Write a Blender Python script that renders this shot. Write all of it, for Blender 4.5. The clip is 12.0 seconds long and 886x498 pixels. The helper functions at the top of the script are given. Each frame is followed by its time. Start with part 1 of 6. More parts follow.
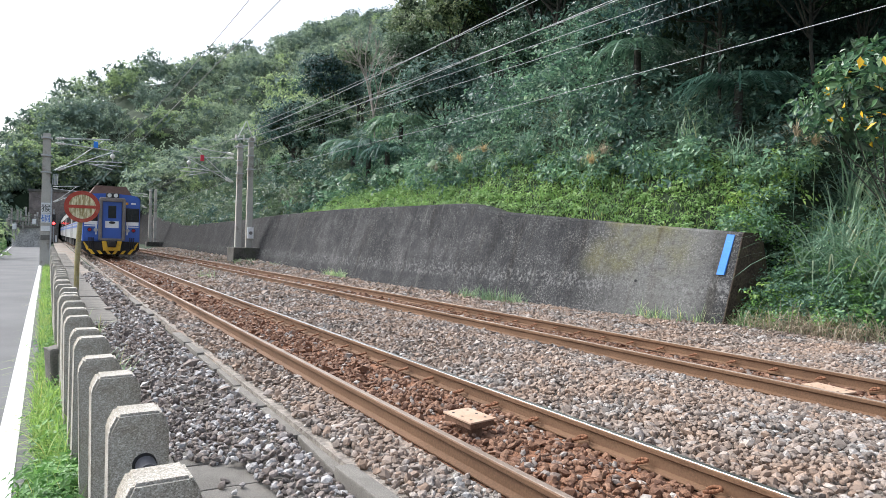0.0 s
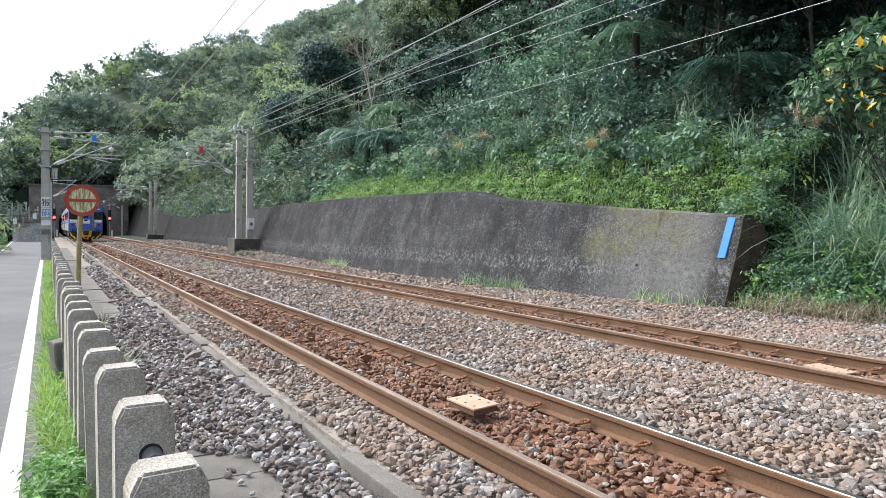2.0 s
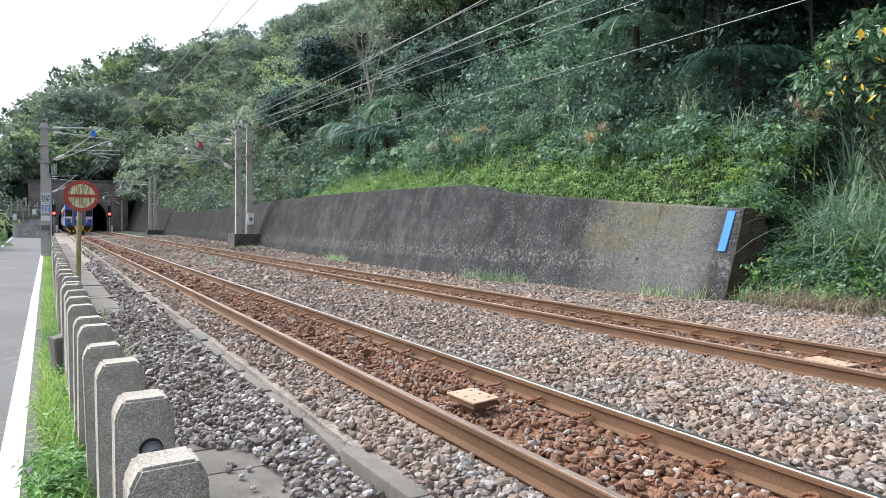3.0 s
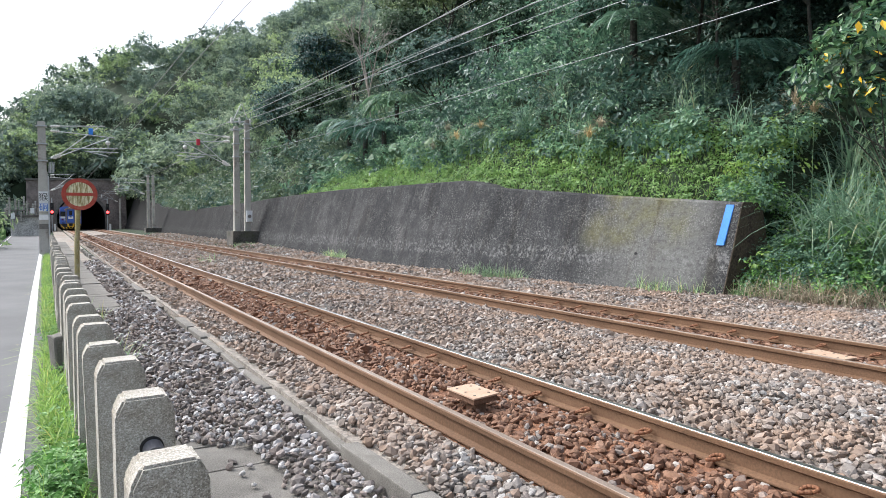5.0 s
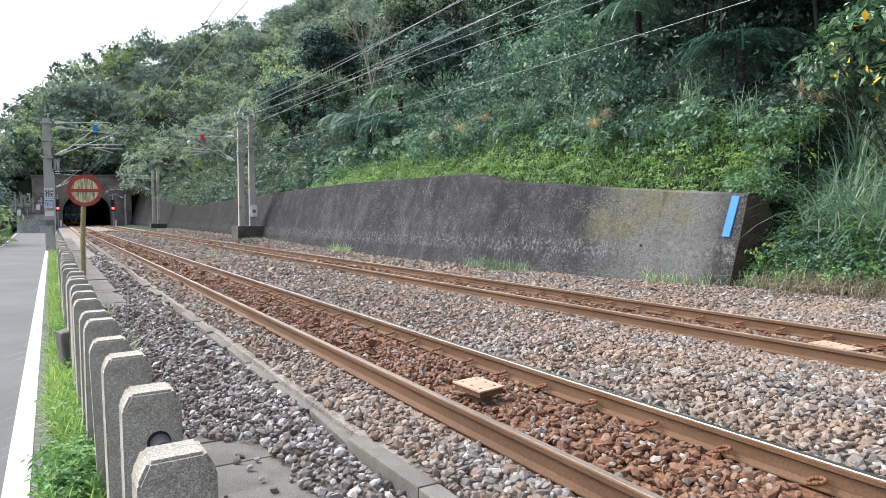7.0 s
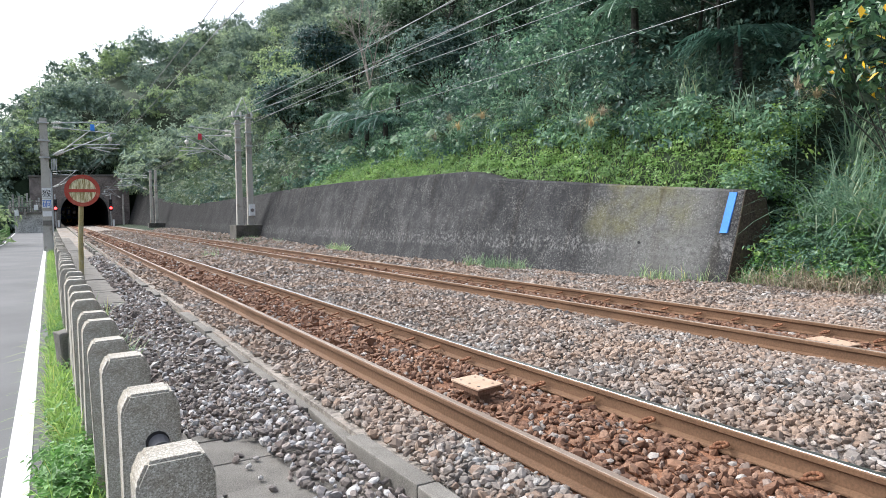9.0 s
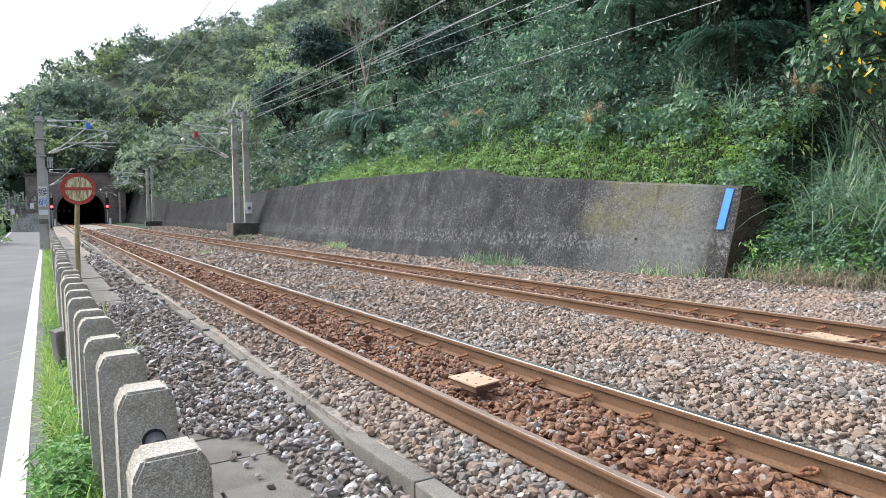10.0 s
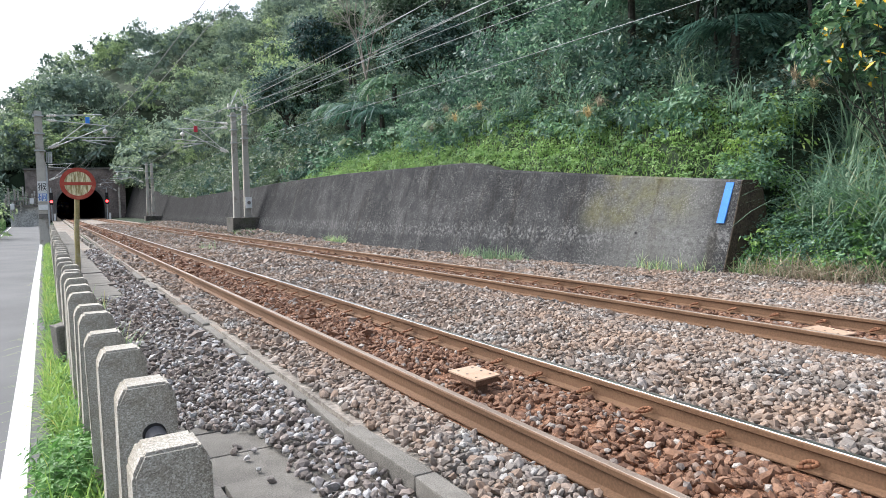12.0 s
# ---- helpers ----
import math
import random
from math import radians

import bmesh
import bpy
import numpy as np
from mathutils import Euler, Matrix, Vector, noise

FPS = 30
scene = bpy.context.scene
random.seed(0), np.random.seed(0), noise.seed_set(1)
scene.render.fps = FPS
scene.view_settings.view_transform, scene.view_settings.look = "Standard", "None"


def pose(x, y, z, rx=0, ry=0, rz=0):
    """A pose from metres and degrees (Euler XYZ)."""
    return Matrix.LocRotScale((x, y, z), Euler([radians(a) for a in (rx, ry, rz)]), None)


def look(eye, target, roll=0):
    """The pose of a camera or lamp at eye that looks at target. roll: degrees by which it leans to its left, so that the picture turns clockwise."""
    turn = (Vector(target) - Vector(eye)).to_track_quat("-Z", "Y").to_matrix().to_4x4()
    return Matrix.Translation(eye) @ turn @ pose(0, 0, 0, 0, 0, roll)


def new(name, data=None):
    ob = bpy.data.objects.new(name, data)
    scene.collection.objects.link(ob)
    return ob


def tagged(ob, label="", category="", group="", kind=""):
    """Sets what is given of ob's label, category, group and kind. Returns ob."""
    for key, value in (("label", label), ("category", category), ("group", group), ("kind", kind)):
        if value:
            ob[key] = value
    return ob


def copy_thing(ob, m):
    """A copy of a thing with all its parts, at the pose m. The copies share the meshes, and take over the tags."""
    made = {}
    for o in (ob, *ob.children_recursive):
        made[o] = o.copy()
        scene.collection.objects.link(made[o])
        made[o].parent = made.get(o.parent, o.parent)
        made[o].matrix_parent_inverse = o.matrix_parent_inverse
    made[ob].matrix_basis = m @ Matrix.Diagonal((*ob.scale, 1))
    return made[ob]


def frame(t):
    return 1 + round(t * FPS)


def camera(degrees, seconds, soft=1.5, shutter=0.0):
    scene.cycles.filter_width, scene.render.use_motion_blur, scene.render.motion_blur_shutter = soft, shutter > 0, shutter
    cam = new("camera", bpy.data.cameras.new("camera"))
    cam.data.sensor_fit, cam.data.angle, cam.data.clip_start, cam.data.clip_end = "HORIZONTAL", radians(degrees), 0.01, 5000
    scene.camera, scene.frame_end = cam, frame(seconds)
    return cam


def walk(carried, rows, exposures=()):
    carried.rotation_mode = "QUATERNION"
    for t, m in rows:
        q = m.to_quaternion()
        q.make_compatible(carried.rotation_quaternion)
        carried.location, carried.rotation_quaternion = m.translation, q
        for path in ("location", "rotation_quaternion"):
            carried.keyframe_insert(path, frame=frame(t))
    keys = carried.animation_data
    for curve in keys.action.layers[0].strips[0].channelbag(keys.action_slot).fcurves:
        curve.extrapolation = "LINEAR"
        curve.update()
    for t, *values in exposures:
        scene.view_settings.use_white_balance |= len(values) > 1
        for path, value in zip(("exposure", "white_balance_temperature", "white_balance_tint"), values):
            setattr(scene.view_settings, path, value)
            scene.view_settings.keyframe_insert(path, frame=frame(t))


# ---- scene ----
cam = camera(67.45, 12.0, soft=0.55)


def shot(x, y, z, yaw, pitch, roll):
    return pose(x, y, z) @ pose(0, 0, 0, 0, 0, -yaw) @ pose(0, 0, 0, 90 + pitch) @ pose(0, 0, 0, 0, 0, roll)


# seconds, eye, heading, tilt, lean: a phone held by hand beside the road, tilting slowly down
PATH = [
    (0.0, -0.013, 0.006, 1.34, 30.578, -0.497, 1.586),
    (0.5, -0.012, -0.005, 1.343, 30.636, -0.891, 1.332),
    (1.0, -0.015, -0.001, 1.342, 30.651, -1.156, 1.036),
    (1.5, -0.012, 0.002, 1.34, 30.615, -1.394, 0.786),
    (2.0, -0.015, 0.0, 1.339, 30.518, -1.558, 0.624),
    (2.5, -0.016, -0.005, 1.34, 30.449, -1.735, 0.549),
    (3.0, -0.01, 0.004, 1.336, 30.521, -2.033, 0.432),
    (5.0, -0.01, 0.005, 1.337, 30.618, -2.385, 0.037),
    (5.5, -0.008, 0.002, 1.336, 30.571, -2.404, -0.149),
    (6.0, -0.008, -0.002, 1.34, 30.467, -2.609, -0.332),
    (6.5, -0.006, 0.001, 1.337, 30.324, -2.8, -0.403),
    (7.0, -0.008, 0.011, 1.336, 30.215, -2.949, -0.397),
    (9.0, -0.006, -0.001, 1.341, 30.338, -3.134, -0.721),
    (9.5, -0.003, -0.003, 1.339, 30.48, -3.261, -0.829),
    (10.0, -0.002, -0.001, 1.338, 30.56, -3.368, -0.901),
    (10.5, -0.002, -0.001, 1.34, 30.579, -3.439, -1.001),
    (11.0, -0.001, -0.0, 1.337, 30.505, -3.553, -1.035),
    (11.5, -0.0, 0.001, 1.337, 30.503, -3.714, -0.997),
    (12.0, 0.0, 0.0, 1.337, 30.551, -3.857, -0.989),
]
walk(cam, [(t, shot(*p)) for t, *p in PATH], exposures=[(0, 1.29, 6120, 9), (12, 1.29, 6120, 9)])

# ---- light: hazy bright sky, soft sun behind thin cloud ----
world = bpy.data.worlds.new("sky")
scene.world = world
world.use_nodes = True
wn = world.node_tree
wn.nodes.clear()
sky = wn.nodes.new("ShaderNodeTexSky")
sky.sky_type = "NISHITA"
sky.sun_disc = False
sky.sun_elevation = radians(49)
sky.sun_rotation = radians(-40)
sky.dust_density = 6.0
sky.air_density = 1.0
haze = wn.nodes.new("ShaderNodeHueSaturation")
haze.inputs["Saturation"].default_value = 0.5
haze.inputs["Value"].default_value = 1.0
wback = wn.nodes.new("ShaderNodeBackground")
wback.inputs["Strength"].default_value = 0.15
wout = wn.nodes.new("ShaderNodeOutputWorld")
wn.links.new(sky.outputs[0], haze.inputs["Color"])
wn.links.new(haze.outputs[0], wback.inputs["Color"])
wn.links.new(wback.outputs[0], wout.inputs["Surface"])
sun = new("sun", bpy.data.lights.new("sun", "SUN"))
sun.data.energy = 0.55
sun.data.angle = radians(25)
sun.data.color = (1.0, 0.985, 0.96)
sun.matrix_world = look((-44, 52, 78), (0, 0, 0))


# ---- materials ----
def node(nt, kind, **values):
    n = nt.nodes.new(kind)
    for key, value in values.items():
        n.inputs[key.replace("_", " ")].default_value = value
    return n


def ramp(nt, fac, stops):
    r = nt.nodes.new("ShaderNodeValToRGB")
    while len(r.color_ramp.elements) < len(stops):
        r.color_ramp.elements.new(0.5)
    for e, (p, c) in zip(r.color_ramp.elements, stops):
        e.position, e.color = p, (*c, 1)
    nt.links.new(fac, r.inputs[0])
    return r.outputs[0]


def mixed(nt, fac, a, b, blend="MIX"):
    m = nt.nodes.new("ShaderNodeMix")
    m.data_type, m.blend_type = "RGBA", blend
    for sock, value in ((m.inputs[0], fac), (m.inputs[6], a), (m.inputs[7], b)):
        if isinstance(value, (int, float)):
            sock.default_value = value
        elif isinstance(value, tuple):
            sock.default_value = (*value, 1)
        else:
            nt.links.new(value, sock)
    return m.outputs[2]


def noise_out(nt, co, scale, detail=6.0, rough=0.6):
    n = node(nt, "ShaderNodeTexNoise", Scale=scale, Detail=detail, Roughness=rough)
    if co is not None:
        nt.links.new(co, n.inputs["Vector"])
    return n.outputs["Fac"]


def base_mat(name, rough=0.8, metal=0.0):
    m = bpy.data.materials.new(name)
    m.use_nodes = True
    nt = m.node_tree
    b = nt.nodes["Principled BSDF"]
    b.inputs["Roughness"].default_value = rough
    b.inputs["Metallic"].default_value = metal
    co = nt.nodes.new("ShaderNodeTexCoord").outputs["Object"]
    return m, nt, b, co


def bumped(nt, b, height, strength, distance):
    n = node(nt, "ShaderNodeBump", Strength=strength, Distance=distance)
    nt.links.new(height, n.inputs["Height"])
    nt.links.new(n.outputs[0], b.inputs["Normal"])


def surface(name, dark, light, coarse=1.5, fine=40.0, rough=0.8, metal=0.0, shine=0.3, bump=0.3, depth=0.01, spread=(0.38, 0.62), grime=None, grime_scale=0.6, grime_at=(0.52, 0.7)):
    """A worn surface: large patches and fine grain between two colours, and stains of a third."""
    m, nt, b, co = base_mat(name, rough, metal)
    b.inputs["Specular IOR Level"].default_value = shine if rough > 0.55 else 0.5
    a = noise_out(nt, co, coarse)
    f = noise_out(nt, co, fine, 3.0)
    both = nt.nodes.new("ShaderNodeMath")
    both.operation = "MULTIPLY_ADD"
    nt.links.new(f, both.inputs[0])
    both.inputs[1].default_value = 0.5
    half = nt.nodes.new("ShaderNodeMath")
    half.operation = "MULTIPLY"
    nt.links.new(a, half.inputs[0])
    half.inputs[1].default_value = 0.5
    nt.links.new(half.outputs[0], both.inputs[2])
    c = ramp(nt, both.outputs[0], [(spread[0], dark), (spread[1], light)])
    if grime:
        g = noise_out(nt, co, grime_scale, 8.0, 0.7)
        gm = ramp(nt, g, [(grime_at[0], (0, 0, 0)), (grime_at[1], (1, 1, 1))])
        c = mixed(nt, gm, c, grime)
    nt.links.new(c, b.inputs["Base Color"])
    if bump:
        bumped(nt, b, f, bump, depth)
    return m


def plain(name, color, rough=0.5, metal=0.0, glow=0.0):
    m, nt, b, co = base_mat(name, rough, metal)
    n = noise_out(nt, co, 6.0)
    c = mixed(nt, n, tuple(v * 0.82 for v in color), tuple(min(1, v * 1.12) for v in color))
    nt.links.new(c, b.inputs["Base Color"])
    if glow:
        b.inputs["Emission Color"].default_value = (*color, 1)
        b.inputs["Emission Strength"].default_value = glow
    return m


def leafy(name, stops, rough=0.45, through_light=0.35, coarse=0.25):
    """Leaves: each its own tone, patches of lighter and darker growth, some light through the blade."""
    m, nt, b, co = base_mat(name, rough)
    isl = nt.nodes.new("ShaderNodeNewGeometry").outputs["Random Per Island"]
    c = ramp(nt, isl, stops)
    patch = noise_out(nt, co, coarse, 4.0)
    tone = ramp(nt, patch, [(0.3, (0.62, 0.68, 0.66)), (0.7, (1.36, 1.3, 1.05))])
    c = mixed(nt, 1.0, c, tone, "MULTIPLY")
    info = nt.nodes.new("ShaderNodeObjectInfo").outputs["Random"]
    own = ramp(nt, info, [(0.0, (0.6, 0.72, 0.72)), (0.5, (1, 1, 1)), (1.0, (1.35, 1.22, 0.85))])
    c = mixed(nt, 1.0, c, own, "MULTIPLY")
    nt.links.new(c, b.inputs["Base Color"])
    t = nt.nodes.new("ShaderNodeBsdfTranslucent")
    nt.links.new(c, t.inputs["Color"])
    mix = nt.nodes.new("ShaderNodeMixShader")
    mix.inputs[0].default_value = through_light
    nt.links.new(b.outputs[0], mix.inputs[1])
    nt.links.new(t.outputs[0], mix.inputs[2])
    nt.links.new(mix.outputs[0], nt.nodes["Material Output"].inputs["Surface"])
    return m


def pebbly(name, stops, tint=None, rough=0.85):
    """Broken stone: each piece its own colour, with mineral grain; tint is rust dust lying over some."""
    m, nt, b, co = base_mat(name, rough)
    isl = nt.nodes.new("ShaderNodeNewGeometry").outputs["Random Per Island"]
    c = ramp(nt, isl, stops)
    g = noise_out(nt, co, 60.0, 4.0)
    c = mixed(nt, 1.0, c, ramp(nt, g, [(0.3, (0.7, 0.7, 0.7)), (0.7, (1.2, 1.2, 1.2))]), "MULTIPLY")
    if tint:
        p = noise_out(nt, co, 1.1, 6.0)
        c = mixed(nt, ramp(nt, p, [(0.36, (0, 0, 0)), (0.64, (0.8, 0.8, 0.8))]), c, tint)
    nt.links.new(c, b.inputs["Base Color"])
    bumped(nt, b, g, 0.4, 0.004)
    return m


GREY_STONES = [(0.0, (0.10, 0.085, 0.075)), (0.25, (0.165, 0.148, 0.133)), (0.5, (0.25, 0.232, 0.213)), (0.7, (0.22, 0.157, 0.117)), (0.85, (0.3, 0.29, 0.28)), (1.0, (0.46, 0.44, 0.41))]
M = {
    "stone_grey": pebbly("stone_grey", GREY_STONES, (0.27, 0.185, 0.13)),
    "stone_dark": pebbly("stone_dark", [(0.0, (0.08, 0.066, 0.06)), (0.35, (0.19, 0.165, 0.15)), (0.6, (0.24, 0.195, 0.17)), (0.8, (0.29, 0.285, 0.29)), (1.0, (0.52, 0.5, 0.48))]),
    "stone_rust": pebbly("stone_rust", [(0.0, (0.115, 0.058, 0.036)), (0.5, (0.19, 0.098, 0.056)), (0.85, (0.24, 0.14, 0.09)), (0.94, (0.2, 0.17, 0.15)), (1.0, (0.4, 0.36, 0.32))]),
    "ballast_bed": surface("ballast_bed", (0.16, 0.142, 0.122), (0.36, 0.325, 0.285), 2.0, 24.0, 0.9, bump=1.0, depth=0.03, grime=(0.22, 0.12, 0.07), grime_scale=0.5),
    "rust_bed": surface("rust_bed", (0.12, 0.058, 0.034), (0.3, 0.15, 0.085), 2.0, 26.0, 0.9, bump=1.0, depth=0.03),
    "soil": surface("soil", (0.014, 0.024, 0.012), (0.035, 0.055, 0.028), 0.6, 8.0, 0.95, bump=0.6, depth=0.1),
    "asphalt": surface("asphalt", (0.095, 0.096, 0.097), (0.145, 0.146, 0.147), 0.5, 180.0, 0.85, bump=0.3, depth=0.003),
    "paint_line": surface("paint_line", (0.46, 0.46, 0.445), (0.62, 0.62, 0.6), 2.0, 50.0, 0.6, bump=0.1, depth=0.002, grime=(0.45, 0.45, 0.44), grime_scale=4.0, grime_at=(0.62, 0.75)),
    "concrete": surface("concrete", (0.14, 0.134, 0.122), (0.5, 0.485, 0.445), 4.0, 190.0, 0.85, bump=0.5, depth=0.002, spread=(0.39, 0.61), grime=(0.2, 0.185, 0.155), grime_scale=6.0),
    "concrete_old": surface("concrete_old", (0.085, 0.08, 0.072), (0.23, 0.215, 0.195), 2.0, 70.0, 0.9, bump=0.5, depth=0.005, grime=(0.11, 0.10, 0.085), grime_scale=1.6),
    "kerb": surface("kerb", (0.085, 0.079, 0.07), (0.25, 0.235, 0.21), 2.0, 110.0, 0.9, bump=0.5, depth=0.004, grime=(0.12, 0.11, 0.095), grime_scale=2.2),
    "concrete_pole": surface("concrete_pole", (0.34, 0.325, 0.29), (0.5, 0.48, 0.435), 1.2, 40.0, 0.85, bump=0.2, depth=0.003, grime=(0.15, 0.12, 0.095), grime_scale=1.3),
    "rail_rust": surface("rail_rust", (0.095, 0.052, 0.028), (0.165, 0.094, 0.053), 1.0, 60.0, 0.75, 0.0, bump=0.2, depth=0.002),
    "rail_head": surface("rail_head", (0.48, 0.465, 0.455), (0.64, 0.63, 0.62), 1.0, 80.0, 0.34, 1.0, bump=0.05, depth=0.001),
    "rail_dull": surface("rail_dull", (0.2, 0.15, 0.115), (0.34, 0.28, 0.23), 1.0, 80.0, 0.5, 0.3, bump=0.05, depth=0.001),
    "sleeper": surface("sleeper", (0.10, 0.055, 0.034), (0.19, 0.11, 0.072), 2.5, 60.0, 0.9, bump=0.5, depth=0.006),
    "clip": surface("clip", (0.10, 0.04, 0.02), (0.24, 0.11, 0.055), 8.0, 90.0, 0.75, bump=0.3, depth=0.002),
    "steel": surface("steel", (0.30, 0.31, 0.32), (0.52, 0.53, 0.54), 3.0, 60.0, 0.45, 0.7, bump=0.1, depth=0.002),
    "wire": plain("wire", (0.22, 0.23, 0.24), 0.45, 0.8),
    "black": plain("black", (0.012, 0.012, 0.013), 0.6),
    "bark": surface("bark", (0.024, 0.024, 0.02), (0.075, 0.073, 0.062), 2.0, 14.0, 0.95, bump=0.8, depth=0.03),
}


# ---- mesh helpers ----
def np_mesh(name, verts, faces, material, smooth=False):
    """A mesh from arrays; faces all of one size."""
    verts, faces = np.asarray(verts, np.float32), np.asarray(faces, np.int32)
    me = bpy.data.meshes.new(name)
    k = faces.shape[1]
    me.vertices.add(len(verts))
    me.vertices.foreach_set("co", verts.ravel())
    me.loops.add(faces.size)
    me.loops.foreach_set("vertex_index", faces.ravel())
    me.polygons.add(len(faces))
    me.polygons.foreach_set("loop_start", np.arange(0, faces.size, k, dtype=np.int32))
    me.polygons.foreach_set("loop_total", np.full(len(faces), k, np.int32))
    me.polygons.foreach_set("use_smooth", np.full(len(faces), smooth))
    me.update(calc_edges=True)
    me.materials.append(material)
    return me


def box(bm, x0, x1, y0, y1, z0, z1, bevel=0.0, turn=None):
    """A box in the bmesh, its edges rounded by bevel."""
    r = bmesh.ops.create_cube(bm, size=1.0, matrix=Matrix.LocRotScale(((x0 + x1) / 2, (y0 + y1) / 2, (z0 + z1) / 2), None, (x1 - x0, y1 - y0, z1 - z0)))
    vs = r["verts"]
    if bevel:
        es = list({e for v in vs for e in v.link_edges})
        out = bmesh.ops.bevel(bm, geom=es, offset=bevel, segments=2, affect="EDGES", profile=0.6)
        vs = list({v for f in out["faces"] for v in f.verts} | {v for v in vs if v.is_valid})
    if turn is not None:
        bmesh.ops.transform(bm, matrix=turn, verts=vs)
    return vs


def rod(bm, a, b, r0, r1=None, seg=8):
    """A round bar from a to b."""
    a, b = Vector(a), Vector(b)
    d = b - a
    m = Matrix.Translation((a + b) / 2) @ d.to_track_quat("Z", "Y").to_matrix().to_4x4()
    return bmesh.ops.create_cone(bm, cap_ends=True, segments=seg, radius1=r0, radius2=r0 if r1 is None else r1, depth=d.length, matrix=m)["verts"]


def prism(bm, outline, place):
    """A solid from an outline of (u, v) pairs; place(u, v, side) gives its two faces, side 0 and 1."""
    a = [bm.verts.new(place(u, v, 0)) for u, v in outline]
    b = [bm.verts.new(place(u, v, 1)) for u, v in outline]
    n = len(a)
    bm.faces.new(a)
    bm.faces.new(b[::-1])
    for i in range(n):
        j = (i + 1) % n
        bm.faces.new((a[j], a[i], b[i], b[j]))
    bmesh.ops.recalc_face_normals(bm, faces=bm.faces[:])


def mesh_of(name, bm, material, smooth=False):
    me = bpy.data.meshes.new(name)
    bm.to_mesh(me)
    bm.free()
    me.materials.append(material)
    for p in me.polygons:
        p.use_smooth = smooth
    return me


def part(name, bm, material, parent=None, label="", smooth=False):
    ob = new(name, mesh_of(name, bm, material, smooth))
    ob.parent = parent
    return tagged(ob, label)


def sweep(rings, closed=True):
    """Vertices and quads from rings of equal length."""
    rings = np.asarray(rings, float)
    n, k, _ = rings.shape
    i, j = np.meshgrid(np.arange(n - 1), np.arange(k if closed else k - 1), indexing="ij")
    j2 = (j + 1) % k
    f = np.stack([i * k + j, i * k + j2, (i + 1) * k + j2, (i + 1) * k + j], -1).reshape(-1, 4)
    return rings.reshape(-1, 3), f


def curve_at(points):
    """A smooth function of y through (y, value) points."""
    ys, vs = np.array(points, float).T
    dense = np.linspace(ys[0], ys[-1], 600)
    v = np.interp(dense, ys, vs)
    w = np.hanning(25)
    pad = np.concatenate([np.full(12, v[0]), v, np.full(12, v[-1])])
    sm = np.convolve(pad, w / w.sum(), "valid")
    return lambda y: np.interp(y, dense, sm)

# ---- the plan: y runs along the line, rail tops are at z = 0 ----
rng = np.random.default_rng(7)
track_one = curve_at([(-12, 2.965), (13, 2.965), (41, 2.9), (90, 2.74), (130, 2.76), (190, 2.9), (370, 3.0)])
track_two = curve_at([(-12, 7.13), (8, 7.13), (20, 7.04), (33, 6.95), (60, 6.75), (100, 6.6), (130, 6.6), (190, 6.7), (370, 6.7)])
wall_x = curve_at([(8.4, 11.62), (11.2, 10.85), (15.7, 10.35), (20, 10.0), (30, 9.9), (45, 10.2), (85, 11.2), (131, 11.3)])
wall_top = lambda y: np.interp(y, [8.6, 11.2, 16.1, 16.7, 17.4, 20.5, 26.7, 37, 42, 72, 90, 131], [1.73, 1.92, 2.33, 2.5, 2.6, 2.62, 2.7, 2.66, 2.56, 2.36, 3.2, 6.0])
road_z = lambda y: np.interp(y, [-20, 4, 15, 40, 60, 200], [-0.04, -0.05, -0.1, -0.35, -0.5, -0.8])
line_x = lambda y: -0.2 - 0.0066 * np.asarray(y)
PORTAL = 130.0


def fbm(x, y, s):
    out, a = np.zeros(np.broadcast(x, y).shape), 1.0
    for k in range(4):
        out += a * np.sin(x * s * 1.3 + 1.7 * k + 1.1 * np.sin(y * s * 0.9 + k)) * np.cos(y * s + 0.6 * k + 0.8 * np.sin(x * s * 1.1 + 2 * k))
        s, a = s * 2.1, a * 0.5
    return out


RIDGE = ([-8, -3, -0.4, 1.2, 2.5, 4, 6, 8.5, 11, 14.5, 16.8, 25, 32], [0.1, 0.128, 0.162, 0.19, 0.207, 0.217, 0.235, 0.247, 0.258, 0.274, 0.308, 0.5, 2.0])


